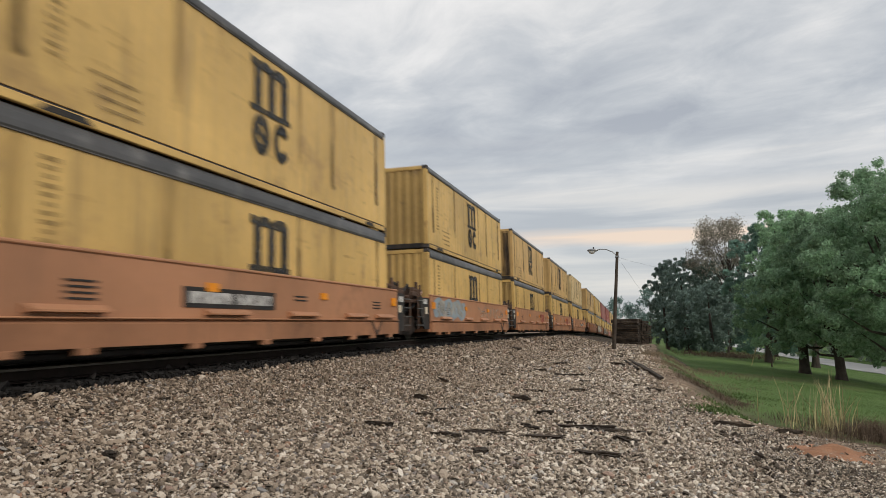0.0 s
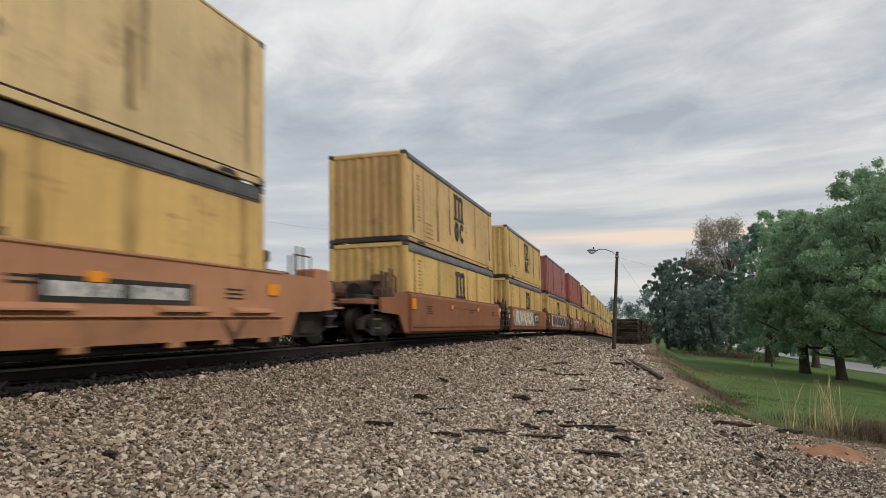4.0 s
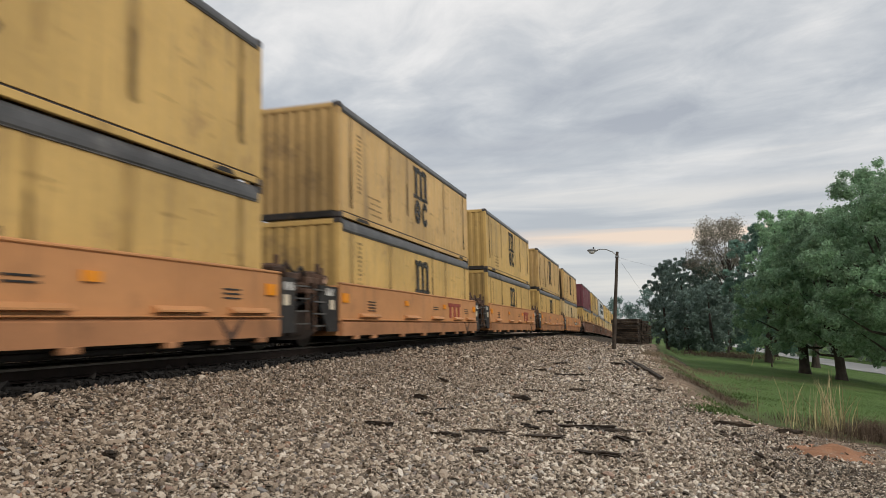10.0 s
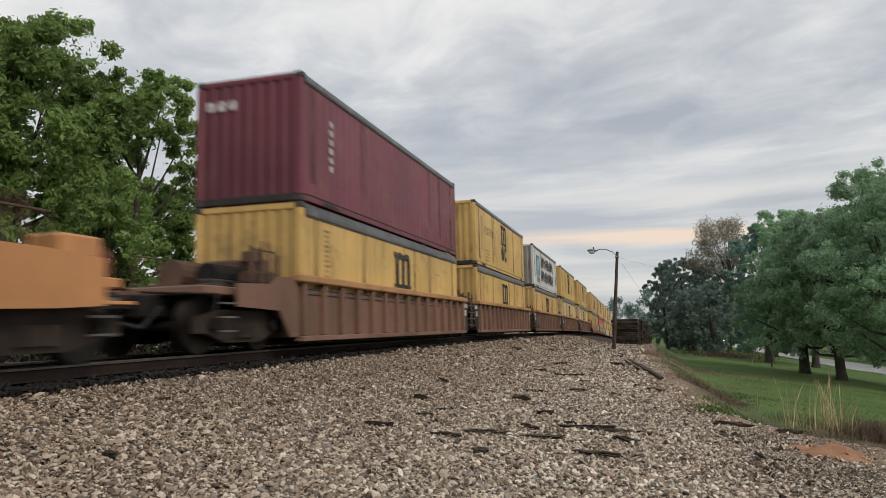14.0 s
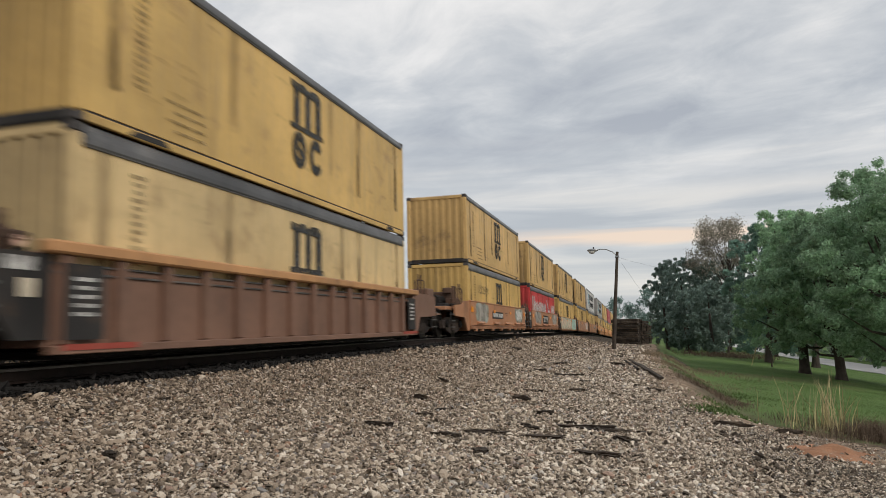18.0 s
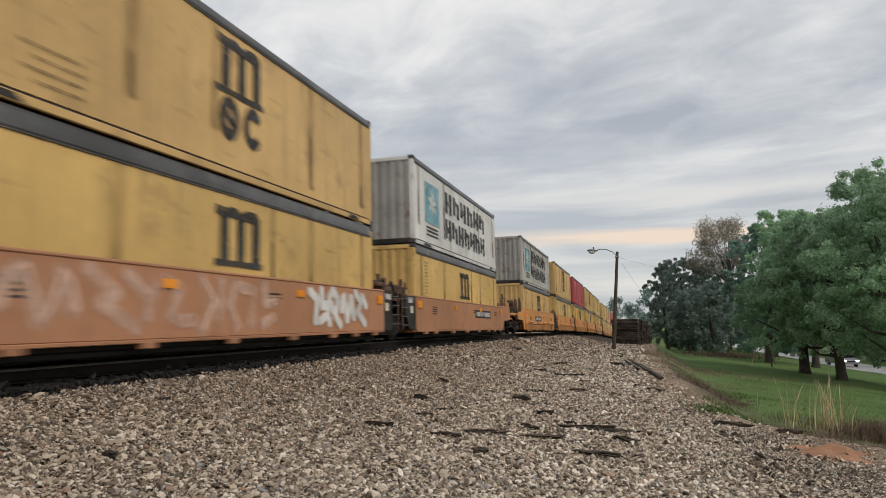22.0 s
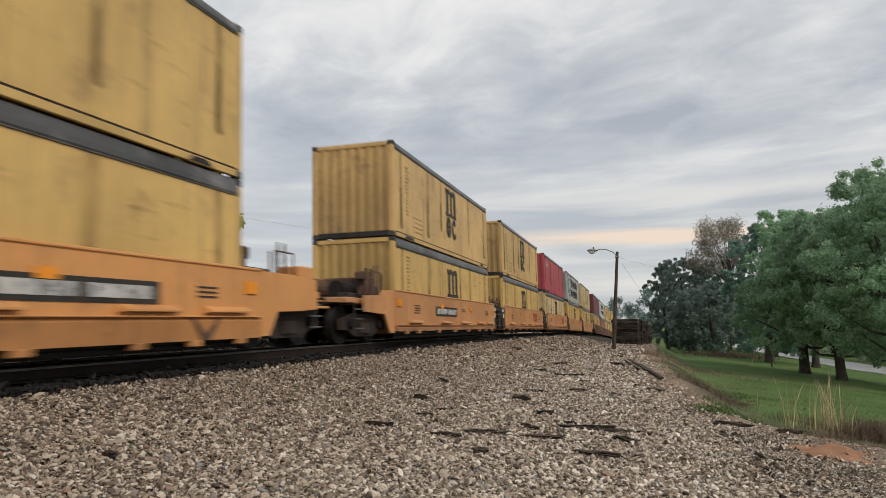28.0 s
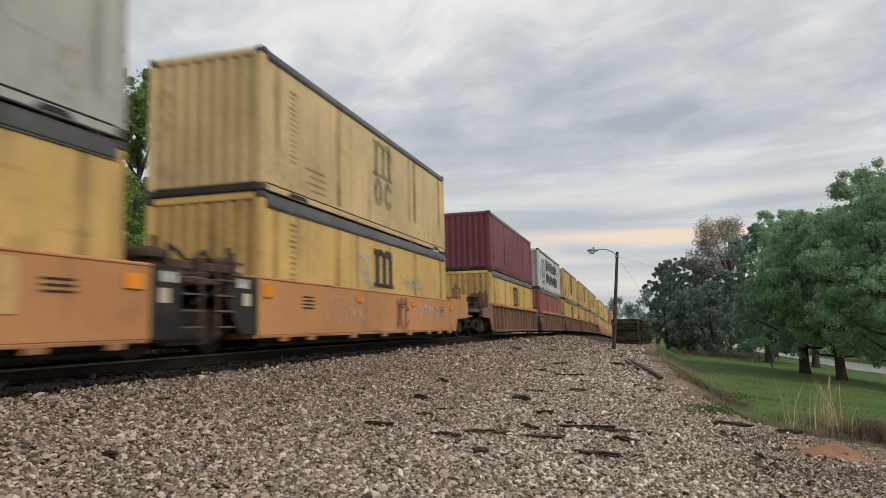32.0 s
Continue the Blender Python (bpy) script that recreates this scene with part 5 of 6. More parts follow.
def build_train():
    k = 0
    for si, ends in enumerate(SET_ENDS):
        set_body = SET_STYLE[si][1]
        far = si >= 8
        for j, e in enumerate(ends):
            centre = e - CL / 2
            body = BODY_OF_UNIT.get(k, set_body)
            up, lo, detail = LOADS[k].split()
            style = STYLE_OF_UNIT.get(k, SET_STYLE[si][0])
            first, last = j == 0, j == 4
            car = instance_of(("car", style, body, first, last, detail, far), lambda: well_car(style, body, first, last, detail, far))
            car.name = "well_car"
            tagged(car, f"{BODY_WORDS[body]} {STYLE_WORDS[style]} well car with {SIDE_WORDS[detail]}", "railway car", "well cars of the train")
            TRAIN.append((car, centre, 0.0))
            for lev, word in ((0, lo), (1, up)):
                paint = word.split("_word")[0]
                emb = {"white": "two_rows", "rusty_white": "two_rows", "scarlet": "white_words", "maroon": "none", "plum": "end_word" if "_word" in word else "none",
                       "brick": "none", "crimson": "corner_mark"}.get(paint, "msc" if lev else "m")
                band = 0.06 if paint == "clean" else (0.19 if lev else 0.27)
                real = "cream" if paint == "clean" else paint
                soot = lev == 1 and k in (2, 9, 14, 23)
                tag = BOX_TAGS.get((k, lev), "")
                tall = TALL if lev else CH
                box_ob = instance_of(("box", real, band, emb, far, soot, tag, tall), lambda: container(real, band, emb, far, soot, tag, tall))
                box_ob.name = "shipping_container"
                where = "stacked on another container" if lev else "sitting in a well car"
                tagged(box_ob, f"{PAINT_WORDS[paint]} steel shipping container {where}", "container", "containers of the train")
                TRAIN.append((box_ob, centre, (0.311 if style == "ribbed" else 0.251) + (CH + 0.014) * lev))
            k += 1


# ---- trees ----
def leaf_cloud(centres, radii, count, leaf, seed, flat=0.75, outward=0.9):
    """Many small leaf blades scattered round clump centres."""
    r = np.random.default_rng(seed)
    centres, radii = np.array(centres), np.array(radii)
    w = radii ** 2
    idx = r.choice(len(centres), count, p=w / w.sum())
    d = r.normal(size=(count, 3))
    d /= np.linalg.norm(d, axis=1)[:, None]
    rad = r.random(count) ** 0.45 * np.exp(r.normal(0, 0.12, count))
    p = centres[idx] + d * (rad * radii[idx])[:, None] * np.array([1, 1, flat])
    n = r.normal(size=(count, 3)) + np.array([0, 0, 0.45]) + d * outward
    n /= np.linalg.norm(n, axis=1)[:, None]
    a = np.cross(n, r.normal(size=(count, 3)))
    a /= np.linalg.norm(a, axis=1)[:, None]
    b = np.cross(n, a)
    s = leaf * np.exp(r.normal(0, 0.3, count))[:, None]
    V = np.stack([p - a * s, p + b * s * 0.45 + n * s * 0.15, p + a * s, p - b * s * 0.45 + n * s * 0.15], 1).reshape(-1, 3)
    return V, np.arange(count * 4)


def tree(x, y, height, spread, trunk_r, leaf_mat, seed, clumps=26, leaves=9000, leaf=0.20, low=0.16, label="", bare=False, squash=1.0, twigs=0):
    """Trunk, limbs and a crown. The crown's lobes are made of many small clumps of leaves when twigs (clumps a lobe) is given."""
    r = random.Random(seed)
    z0 = float(ground_z(x, y)) - 0.05
    root = thing("tree", label, "tree")
    root.location = (x, y, z0)
    cen, rad = [], []
    for i in range(clumps):
        f = (i + 0.5) / clumps
        h = low + (0.94 - low) * f
        wide = spread * (math.sin(math.pi * min(1, (h - low * 0.55) / (1.04 - low * 0.55)) ** 0.8) ** 0.7) * squash
        a = i * 2.399 + r.uniform(-0.5, 0.5)
        d = wide * ((0.55 + 0.3 * r.random()) if twigs else (0.35 + 0.6 * r.random() ** 0.6))
        cen.append((d * math.cos(a), d * math.sin(a), height * h + r.uniform(-0.3, 0.3)))
        rad.append(spread * (r.uniform(0.24, 0.40) if twigs else r.uniform(0.26, 0.44)) * (26 / max(clumps, 26)) ** 0.4)
    cen.append((0, 0, height * 0.93))
    rad.append(spread * 0.26)
    V, F = leaf_cloud(cen, rad, leaves // 14 if twigs else leaves, leaf, seed)
    if twigs:
        sub, srad = [], []
        for c, q in zip(cen, rad):
            for k in range(twigs):
                v = Vector((r.gauss(0, 1), r.gauss(0, 1), r.gauss(0, 0.85) + 0.15)).normalized() * q * r.uniform(0.72, 1.12)
                sub.append((c[0] + v.x, c[1] + v.y, c[2] + v.z * 0.85))
                srad.append(q * r.uniform(0.16, 0.34))
        V2, _ = leaf_cloud(sub, srad, leaves, leaf, seed + 500, 0.8, 1.5)
        V = np.concatenate([V, V2])
        F = np.arange(len(V))
    part("crown", raw_mesh("crown", V, F, 4, M[leaf_mat]), None, root)
    bend = r.uniform(-0.03, 0.03) * height
    part("trunk", join(tube((0, 0, -0.2), (0, 0, 0.5), trunk_r * 1.5, trunk_r * 1.05, 12), tube((0, 0, 0.45), (bend, 0, height * 0.45), trunk_r * 1.05, trunk_r * 0.62, 12),
                       tube((bend, 0, height * 0.44), (bend * 1.5, 0, height * 0.86), trunk_r * 0.62, trunk_r * 0.12, 8)), M["bark"], root)
    for i in range(0, 0 if bare is None else len(cen), 1 if bare or twigs else 2):
        c = Vector(cen[i])
        hz = min(max(c.z * r.uniform(0.45, 0.75), height * 0.14), height * 0.7)
        st = Vector((bend * hz / height * 2, 0, hz))
        mid = st.lerp(c, 0.5) + Vector((0, 0, -0.04 * height * r.random()))
        part("limb", join(tube(st, mid, trunk_r * 0.34, trunk_r * 0.2, 6), tube(mid, c, trunk_r * 0.2, trunk_r * 0.05, 5)), M["bark"], root)
    return root


def build_trees():
    big = "large broad green tree with a low leafy crown on the lawn"
    tree(10.73, 54.9, 11.4, 4.4, 0.33, "leaf_oak", 1, 26, 66000, 0.088, 0.20, big, twigs=20)
    tree(12.1, 51.1, 11.0, 4.2, 0.30, "leaf_oak", 2, 26, 64000, 0.088, 0.18, big, twigs=20)
    tree(13.5, 44.1, 12.4, 4.6, 0.33, "leaf_oak", 3, 28, 70000, 0.085, 0.25, big, twigs=20)
    tree(17.9, 48.5, 14.2, 5.2, 0.38, "leaf_oak", 4, 24, 28000, 0.105, 0.20, big, twigs=18)
    tree(10.8, 70.0, 12.8, 3.3, 0.30, "leaf_dark", 5, 20, 40000, 0.12, 0.10, "dark blue-green tree at the edge of a wood", twigs=18)
    tree(14.6, 70.0, 12.4, 4.5, 0.30, "leaf_dark", 6, 20, 30000, 0.13, 0.28, "dark green tree behind the lawn", twigs=16)
    tree(9.9, 93.0, 17.0, 4.3, 0.13, "leaf_tan", 7, 46, 12000, 0.11, 0.60, "thin tree with sparse tan spring leaves", True)
    wood = "dense dull-green tree at the edge of a wood"
    for i, (x, y, h, s) in enumerate(((3.1, 99, 12.0, 2.6), (5.3, 95, 12.0, 3.1), (8.0, 99, 11.7, 3.4), (11.2, 103, 12.2, 4.0), (4.6, 114, 12.5, 3.4), (15.5, 95, 11.6, 4.4),
                                      (7.4, 84, 8.2, 2.8), (5.2, 88, 7.3, 2.4))):
        tree(x, y, h, s, 0.22, "leaf_wood", 20 + i, 24, 15000, 0.15, 0.06, wood, None, twigs=12)
    for i, (x, y, h, s) in enumerate(((27, 118, 13, 5.0), (29, 102, 13, 5.0), (30.5, 90, 13, 5.0), (33, 78, 13, 5.5), (37, 66, 14, 5.5), (25, 134, 14, 5.0))):
        tree(x, y, h, s, 0.24, "leaf_far", 80 + i, 26, 5000, 0.24, 0.04, "dense dull-green tree beyond the road", None)
    far = "hazy far-off tree beyond the end of the track"
    for i, (x, y, h, s) in enumerate(((-10, 330, 21, 8), (4, 330, 22, 8), (16, 320, 21, 8), (28, 300, 20, 9), (-26, 360, 23, 9), (42, 290, 21, 9), (60, 250, 20, 9), (80, 220, 20, 9))):
        tree(x, y, h, s, 0.3, "leaf_haze", 40 + i, 16, 2600, 0.55, 0.05, far, None)
    r = np.random.default_rng(77)
    n = 260
    x, y = r.uniform(-17.5, -13.0, n), r.uniform(2, 75, n)
    V, F = leaf_cloud(np.stack([x, y, ground_z(x, y) + 0.45], -1), r.uniform(0.5, 0.9, n), 16000, 0.13, 78)
    tagged(new("undergrowth", raw_mesh("undergrowth", V, F, 4, M["shaded_leaf"])), "low undergrowth along the far side of the track, coloured dark brown for shade", "undergrowth", kind="stuff")
    lt = "tall bright-green leafy tree behind the track"
    tree(-26.0, 31.5, 15.2, 5.3, 0.28, "leaf_light", 60, 30, 80000, 0.125, 0.06, lt, twigs=18)
    tree(-29.5, 27.5, 16.5, 6.3, 0.30, "leaf_light", 61, 30, 80000, 0.13, 0.06, lt, twigs=18)
    tree(-29.5, 21.0, 15.5, 6.0, 0.30, "leaf_light", 62, 26, 46000, 0.16, 0.06, lt, twigs=16)
    tree(-23.8, 27.0, 8.0, 3.6, 0.16, "leaf_light", 63, 22, 26000, 0.10, 0.03, "bushy bright-green young tree behind the track", twigs=14)


# ---- street lamp, cables, timber ----
def build_lamp():
    root = thing("street_lamp", "leaning weathered wooden pole with a curved lamp arm on the gravel", "street lamp")
    x, y = -1.79, 45.3
    root.location = (x, y, float(ground_z(x, y)))
    top = Vector((0.45, 0.0, 6.10))
    part("pole", join(tube((0, 0, -0.3), top * 0.5, 0.125, 0.105, 12), tube(top * 0.5, top, 0.105, 0.085, 12)), M["pole_wood"], root)
    p = [top + Vector(v) for v in ((0, 0, -0.30), (-0.27, 0, 0.0), (-0.66, 0, 0.17), (-1.02, 0, 0.20), (-1.28, 0, 0.16))]
    part("lamp_arm", join(*[tube(a, b, 0.032, n=8) for a, b in zip(p[:-1], p[1:])]), M["lamp_metal"], root)
    bm = bmesh.new()
    bmesh.ops.create_uvsphere(bm, u_segments=14, v_segments=8, radius=1, matrix=Matrix.Translation(p[-1] + Vector((-0.22, 0, -0.01))) @ Matrix.Diagonal((0.36, 0.17, 0.11, 1)))
    head = part("lamp_head", bm, M["lamp_metal"], root)
    bm = bmesh.new()
    bmesh.ops.create_uvsphere(bm, u_segments=14, v_segments=8, radius=1, matrix=Matrix.Translation(p[-1] + Vector((-0.26, 0, -0.10))) @ Matrix.Diagonal((0.21, 0.14, 0.13, 1)))
    part("lamp_glass", bm, M["lamp_glass"], head)
    part("photo_sensor", tube(p[-1] + Vector((-0.16, 0, 0.09)), p[-1] + Vector((-0.16, 0, 0.19)), 0.04, n=8), M["charcoal"], head)
    part("bracket", box(top.x - 0.02, 0, top.z - 0.30, 0.24, 0.24, 0.10, 0.01), M["lamp_metal"], root)
    a = Vector(root.location) + top

    def cable(name, label, a, b, sag, n=14):
        bms = []
        pts = [a.lerp(b, i / n) - Vector((0, 0, sag * 4 * (i / n) * (1 - i / n))) for i in range(n + 1)]
        for u, v in zip(pts[:-1], pts[1:]):
            bms.append(tube(u, v, 0.005, n=5))
        tagged(part(name, join(*bms), M["wire"]), label, "cable")
    cable("service_cable", "thin dark service cable running from the lamp pole", a + Vector((0, 0, -0.35)), Vector((10.0, 96.0, 6.0)), 0.5)
    cable("guy_wire", "thin dark guy wire slanting down from the lamp pole", a + Vector((0, 0, -0.35)), Vector((3.4, 68.0, -2.6)), 0.0)
    cable("overhead_cable", "thin dark cable strung behind the track", Vector((-27.0, 31.0, 7.6)), Vector((-24.0, 62.0, 8.6)), 0.4)


def build_timber():
    bm = box(0, 0, 0, 0.23, 2.6, 0.18, 0.015)
    me = bpy.data.meshes.new("old_tie")
    bm.to_mesh(me)
    bm.free()
    me.materials.append(M["old_wood"])
    r = random.Random(8)
    pile = thing("tie_stack", "tall stack of old black railway ties on the gravel", "timber stack")
    px, py = -1.45, 73.5
    pz = float(ground_z(px, py))
    for bundle, (bx, by, turn, high, wide) in enumerate(((0.0, 0.0, 74, 12, 8), (1.35, 0.9, 20, 11, 4))):
        turn = radians(turn)
        for row in range(high):
            for c in range(wide - (row > 8) - (row > 10)):
                o = part("old_tie", me, None, pile)
                d = (c - wide / 2 + 0.5) * 0.26
                o.location = (px + bx + math.cos(turn) * d + r.uniform(-0.05, 0.05) * (1 - bundle), py + by + math.sin(turn) * d + r.uniform(-0.08, 0.08), pz + 0.10 + row * 0.205 + r.uniform(0, 0.015))
                o.rotation_euler = (r.uniform(-0.03, 0.03), 0, turn + r.uniform(-0.05, 0.05))
    # loose pieces on the stones: place, length, width, thickness, turn
    loose = [(-4.26, 5.0, 0.36, 0.07, 0.05, 62), (-3.2, 8.4, 0.42, 0.10, 0.06, 70), (-2.25, 8.05, 0.30, 0.10, 0.05, 80), (-1.9, 8.5, 0.42, 0.09, 0.05, 110), (-1.2, 8.4, 0.55, 0.12, 0.04, 72),
             (-0.5, 7.5, 0.55, 0.12, 0.05, 72), (-0.25, 8.45, 0.42, 0.13, 0.07, 50), (-0.75, 9.35, 0.75, 0.16, 0.05, 85), (-3.6, 11.4, 0.36, 0.10, 0.09, 65), (-2.05, 12.6, 0.32, 0.10, 0.08, 75),
             (-1.4, 10.7, 0.30, 0.12, 0.07, 100)]
    loose2 = [(-4.95, 28.5, 1.6, 0.18, 0.12, 20), (-2.1, 19.3, 0.9, 0.14, 0.08, 80), (-2.75, 19.9, 0.5, 0.12, 0.08, 70), (-4.0, 14.2, 0.8, 0.05, 0.05, 30), (-1.4, 15.2, 0.5, 0.1, 0.06, 60),
              (-2.9, 24.0, 0.7, 0.12, 0.08, 60), (-1.3, 34.0, 0.7, 0.16, 0.10, 60), (-2.4, 38.0, 0.8, 0.16, 0.10, 75), (-1.0, 27.0, 1.0, 0.15, 0.1, 40), (0.2, 17.0, 0.5, 0.1, 0.06, 50),
              (-0.9, 44.0, 0.8, 0.2, 0.12, 70), (1.2, 11.2, 0.6, 0.10, 0.06, 80)]
    small = [(-0.85, 9.4, 0.7, 0.12, 84), (-1.05, 9.8, 0.4, 0.10, 60), (-0.45, 9.25, 0.5, 0.14, 100), (-1.5, 9.2, 0.3, 0.09, 70), (-2.9, 10.2, 0.22, 0.12, 40), (-2.95, 9.5, 0.25, 0.09, 60),
             (-2.1, 14.0, 0.5, 0.06, 84), (-1.3, 17.4, 0.4, 0.10, 75), (-0.9, 20.0, 0.5, 0.10, 85), (-0.15, 18.2, 0.5, 0.08, 40), (1.9, 11.0, 0.35, 0.08, 85),
             (-3.4, 17.5, 0.6, 0.06, 30), (-1.6, 7.0, 0.16, 0.12, 20), (-2.4, 21.5, 0.5, 0.12, 70), (-3.1, 30.0, 0.6, 0.14, 75), (-0.05, 9.4, 0.25, 0.09, 55)]
    loose2 += [(x, y, ln, w, 0.05, turn) for x, y, ln, w, turn in small]
    for x, y, ln, w, t, turn in loose + loose2:
        bms = []
        for q in range(3):
            b = box(r.uniform(-0.4, 0.4) * w, r.uniform(-0.25, 0.25) * ln, (q - 1) * 0.2 * t, w * r.uniform(0.3, 0.8), ln * r.uniform(0.4, 0.9), t * r.uniform(0.4, 0.8))
            bmesh.ops.subdivide_edges(b, edges=b.edges[:], cuts=2, use_grid_fill=True)
            for v in b.verts:
                v.co += Vector((r.uniform(-0.14, 0.14) * w, r.uniform(-0.06, 0.06) * ln, r.uniform(-0.22, 0.22) * t))
            bms.append(b)
        bm = join(*bms)
        o = part("wood_scrap", bm, M["old_wood"])
        o.location = (x, y, float(ground_z(x, y)) + float(rough_z([x], np.array([y]))[0]) + t * 0.3 + 0.022)
        o.rotation_euler = (r.uniform(-0.06, 0.06), r.uniform(-0.1, 0.1), radians(turn))
        tagged(o, "splintered dark piece of old tie lying on the gravel", "wood scrap", "wood scraps on the gravel")
    for (x0, y0), (x1, y1), w in (((-0.60, 31.4), (0.10, 24.0), 0.11), ((-0.15, 27.5), (0.45, 20.8), 0.12), ((-0.75, 30.0), (-0.2, 24.5), 0.08), ((1.6, 48.0), (2.4, 45.5), 0.2)):
        z0, z1 = float(ground_z(x0, y0)) + 0.06, float(ground_z(x1, y1)) + 0.06
        a, b = Vector((x0, y0, z0)), Vector((x1, y1, z1))
        bm = box(0, 0, 0, w, (b - a).length, 0.09, 0.01)
        o = part("timber_beam", bm, M["old_wood"])
        o.matrix_world = Matrix.Translation((a + b) / 2) @ (b - a).to_track_quat("Y", "Z").to_matrix().to_4x4()
        tagged(o, "long dark timber lying down the earth bank", "timber", "timbers on the bank")


# ---- plants and clay near the gravel's edge ----
def blades(name, label, cx, cy, n, height, spread, width, mat, seed, lean=0.35):
    r = np.random.default_rng(seed)
    x, y = cx + r.normal(0, spread, n), cy + r.normal(0, spread * 1.2, n)
    z = ground_z(x, y)
    h = height * r.uniform(0.35, 1.0, n)
    a = r.uniform(0, 6.28, n)
    l = np.abs(r.normal(0, lean, n)) * h
    dx, dy = np.cos(a) * l, np.sin(a) * l
    t = r.uniform(0, 6.28, n)
    wx, wy = np.cos(t) * width, np.sin(t) * width
    rows = []
    for f, ww in ((0.0, 1.0), (0.45, 0.8), (0.8, 0.5), (1.0, 0.12)):
        bend = f ** 2
        for s in (-1, 1):
            rows.append(np.stack([x + dx * bend + s * wx * ww, y + dy * bend + s * wy * ww, z - 0.03 + h * (f - 0.12 * bend * l / np.maximum(h, 0.01))], -1))
    V = np.stack(rows, 1).reshape(-1, 3)
    q = np.array([[0, 1, 3, 2], [2, 3, 5, 4], [4, 5, 7, 6]])
    F = (q[None] + (np.arange(n) * 8)[:, None, None]).reshape(-1)
    return tagged(new(name, raw_mesh(name, V, F, 4, M[mat])), label, "grass", kind="stuff")


def build_plants():
    blades("dry_grass_tuft", "clump of tall pale dry grass stalks at the lawn's edge", 4.55, 20.6, 60, 1.65, 0.34, 0.013, "dry_grass", 1, 0.38)
    blades("dry_grass_stalks", "few loose dry grass stalks at the lawn's edge", 3.7, 20.6, 18, 1.45, 0.35, 0.011, "dry_grass", 2, 0.5)
    blades("weed_patch", "low green weeds on the earth bank", 1.9, 14.9, 800, 0.08, 0.5, 0.016, "green_blade", 3, 0.8)
    blades("weed_patch", "low green weeds on the earth bank", 2.0, 18.0, 500, 0.10, 0.5, 0.016, "green_blade", 5, 0.8)
    blades("weed_patch", "low green weeds on the earth bank", 1.15, 13.9, 900, 0.09, 0.30, 0.016, "green_blade", 7, 0.8)
    blades("weed_patch", "low green weeds on the earth bank", 2.6, 28.0, 1500, 0.12, 1.0, 0.018, "green_blade", 52, 0.8)
    blades("dead_weeds", "low pale brown dead weeds along the lawn's edge", 1.7, 33.0, 1800, 0.16, 1.3, 0.010, "dry_weed", 53, 0.9)
    blades("dead_weeds", "low pale brown dead weeds along the lawn's edge", 2.0, 44.0, 2200, 0.22, 2.0, 0.014, "dry_weed", 54, 0.9)
    blades("brown_brush", "low tangle of dead brown brush at the lawn's edge", 2.4, 25.0, 900, 0.25, 0.45, 0.008, "brush", 55, 1.0)
    blades("brown_brush", "low tangle of dead brown brush at the lawn's edge", 5.4, 20.2, 1600, 0.62, 0.30, 0.004, "brush", 4, 0.9)
    blades("brown_brush", "low tangle of dead brown brush at the lawn's edge", 1.9, 24.0, 700, 0.22, 0.6, 0.008, "brush", 6, 1.2)
    blades("brown_brush", "low tangle of dead brown brush at the lawn's edge", 3.3, 16.5, 500, 0.16, 0.55, 0.007, "brush", 12, 1.2)
    blades("brown_brush", "low tangle of dead brown brush at the lawn's edge", 8.5, 80.0, 1500, 0.6, 2.2, 0.02, "brush", 8, 0.7)
    for k, (x, y, n, h) in enumerate(((3.2, 18.2, 260, 0.28), (4.0, 19.3, 320, 0.34), (4.9, 20.6, 420, 0.40), (5.9, 20.8, 420, 0.42), (3.9, 21.8, 260, 0.3), (6.6, 21.6, 300, 0.4))):
        blades("dead_weeds", "low pale brown dead weeds along the lawn's edge", x, y, n, h, 0.42, 0.006, "dry_weed" if k % 2 else "brush", 40 + k, 0.8)
    blades("weed_patch", "low green weeds on the earth bank", 2.7, 18.6, 700, 0.15, 0.5, 0.018, "green_blade", 50, 0.8)
    r = np.random.default_rng(9)
    n = 50000
    y = 23 + 18 * r.random(n) ** 1.3
    x = gravel_edge(y) + 3.4 + r.normal(0, 0.4, n) + r.random(n) * 17
    z = ground_z(x, y)
    h = r.uniform(0.02, 0.06, n)
    a = r.uniform(0, 6.28, n)
    w = 0.007 + 0 * y
    V = np.stack([np.stack([x - np.cos(a) * w, y - np.sin(a) * w, z - 0.02], -1), np.stack([x + np.cos(a) * w, y + np.sin(a) * w, z - 0.02], -1),
                  np.stack([x + r.normal(0, 0.06, n), y + r.normal(0, 0.06, n), z + h], -1)], 1).reshape(-1, 3)
    tagged(new("lawn_grass", raw_mesh("lawn_grass", V, np.arange(n * 3), 3, M["green_blade"])), "mown green grass blades of the lawn", "grass", kind="stuff")
    # a low spread of orange clay
    bm = bmesh.new()
    bmesh.ops.create_grid(bm, x_segments=22, y_segments=14, size=0.5)
    for v in bm.verts:
        gx, gy = v.co.x * (1.0 + 0.3 * noise.noise(v.co * 5)), v.co.y * (1.0 + 0.3 * noise.noise(v.co * 4))
        d = math.hypot(v.co.x, v.co.y) * 2
        x, y = 1.98 + gx * 0.95, 9.05 + gy * 1.1
        v.co = Vector((x, y, float(ground_z(x, y)) + 0.02 + 0.05 * (1 - 1.7 * d * d) + 0.07 * noise.noise(Vector((x * 4, y * 4, 0)))))
    tagged(part("clay_patch", bm, M["clay"]), "bare patch of orange clay beside the gravel", "clay", kind="structure")
    post = thing("marker_post", "thin weathered marker post standing on the lawn", "post")
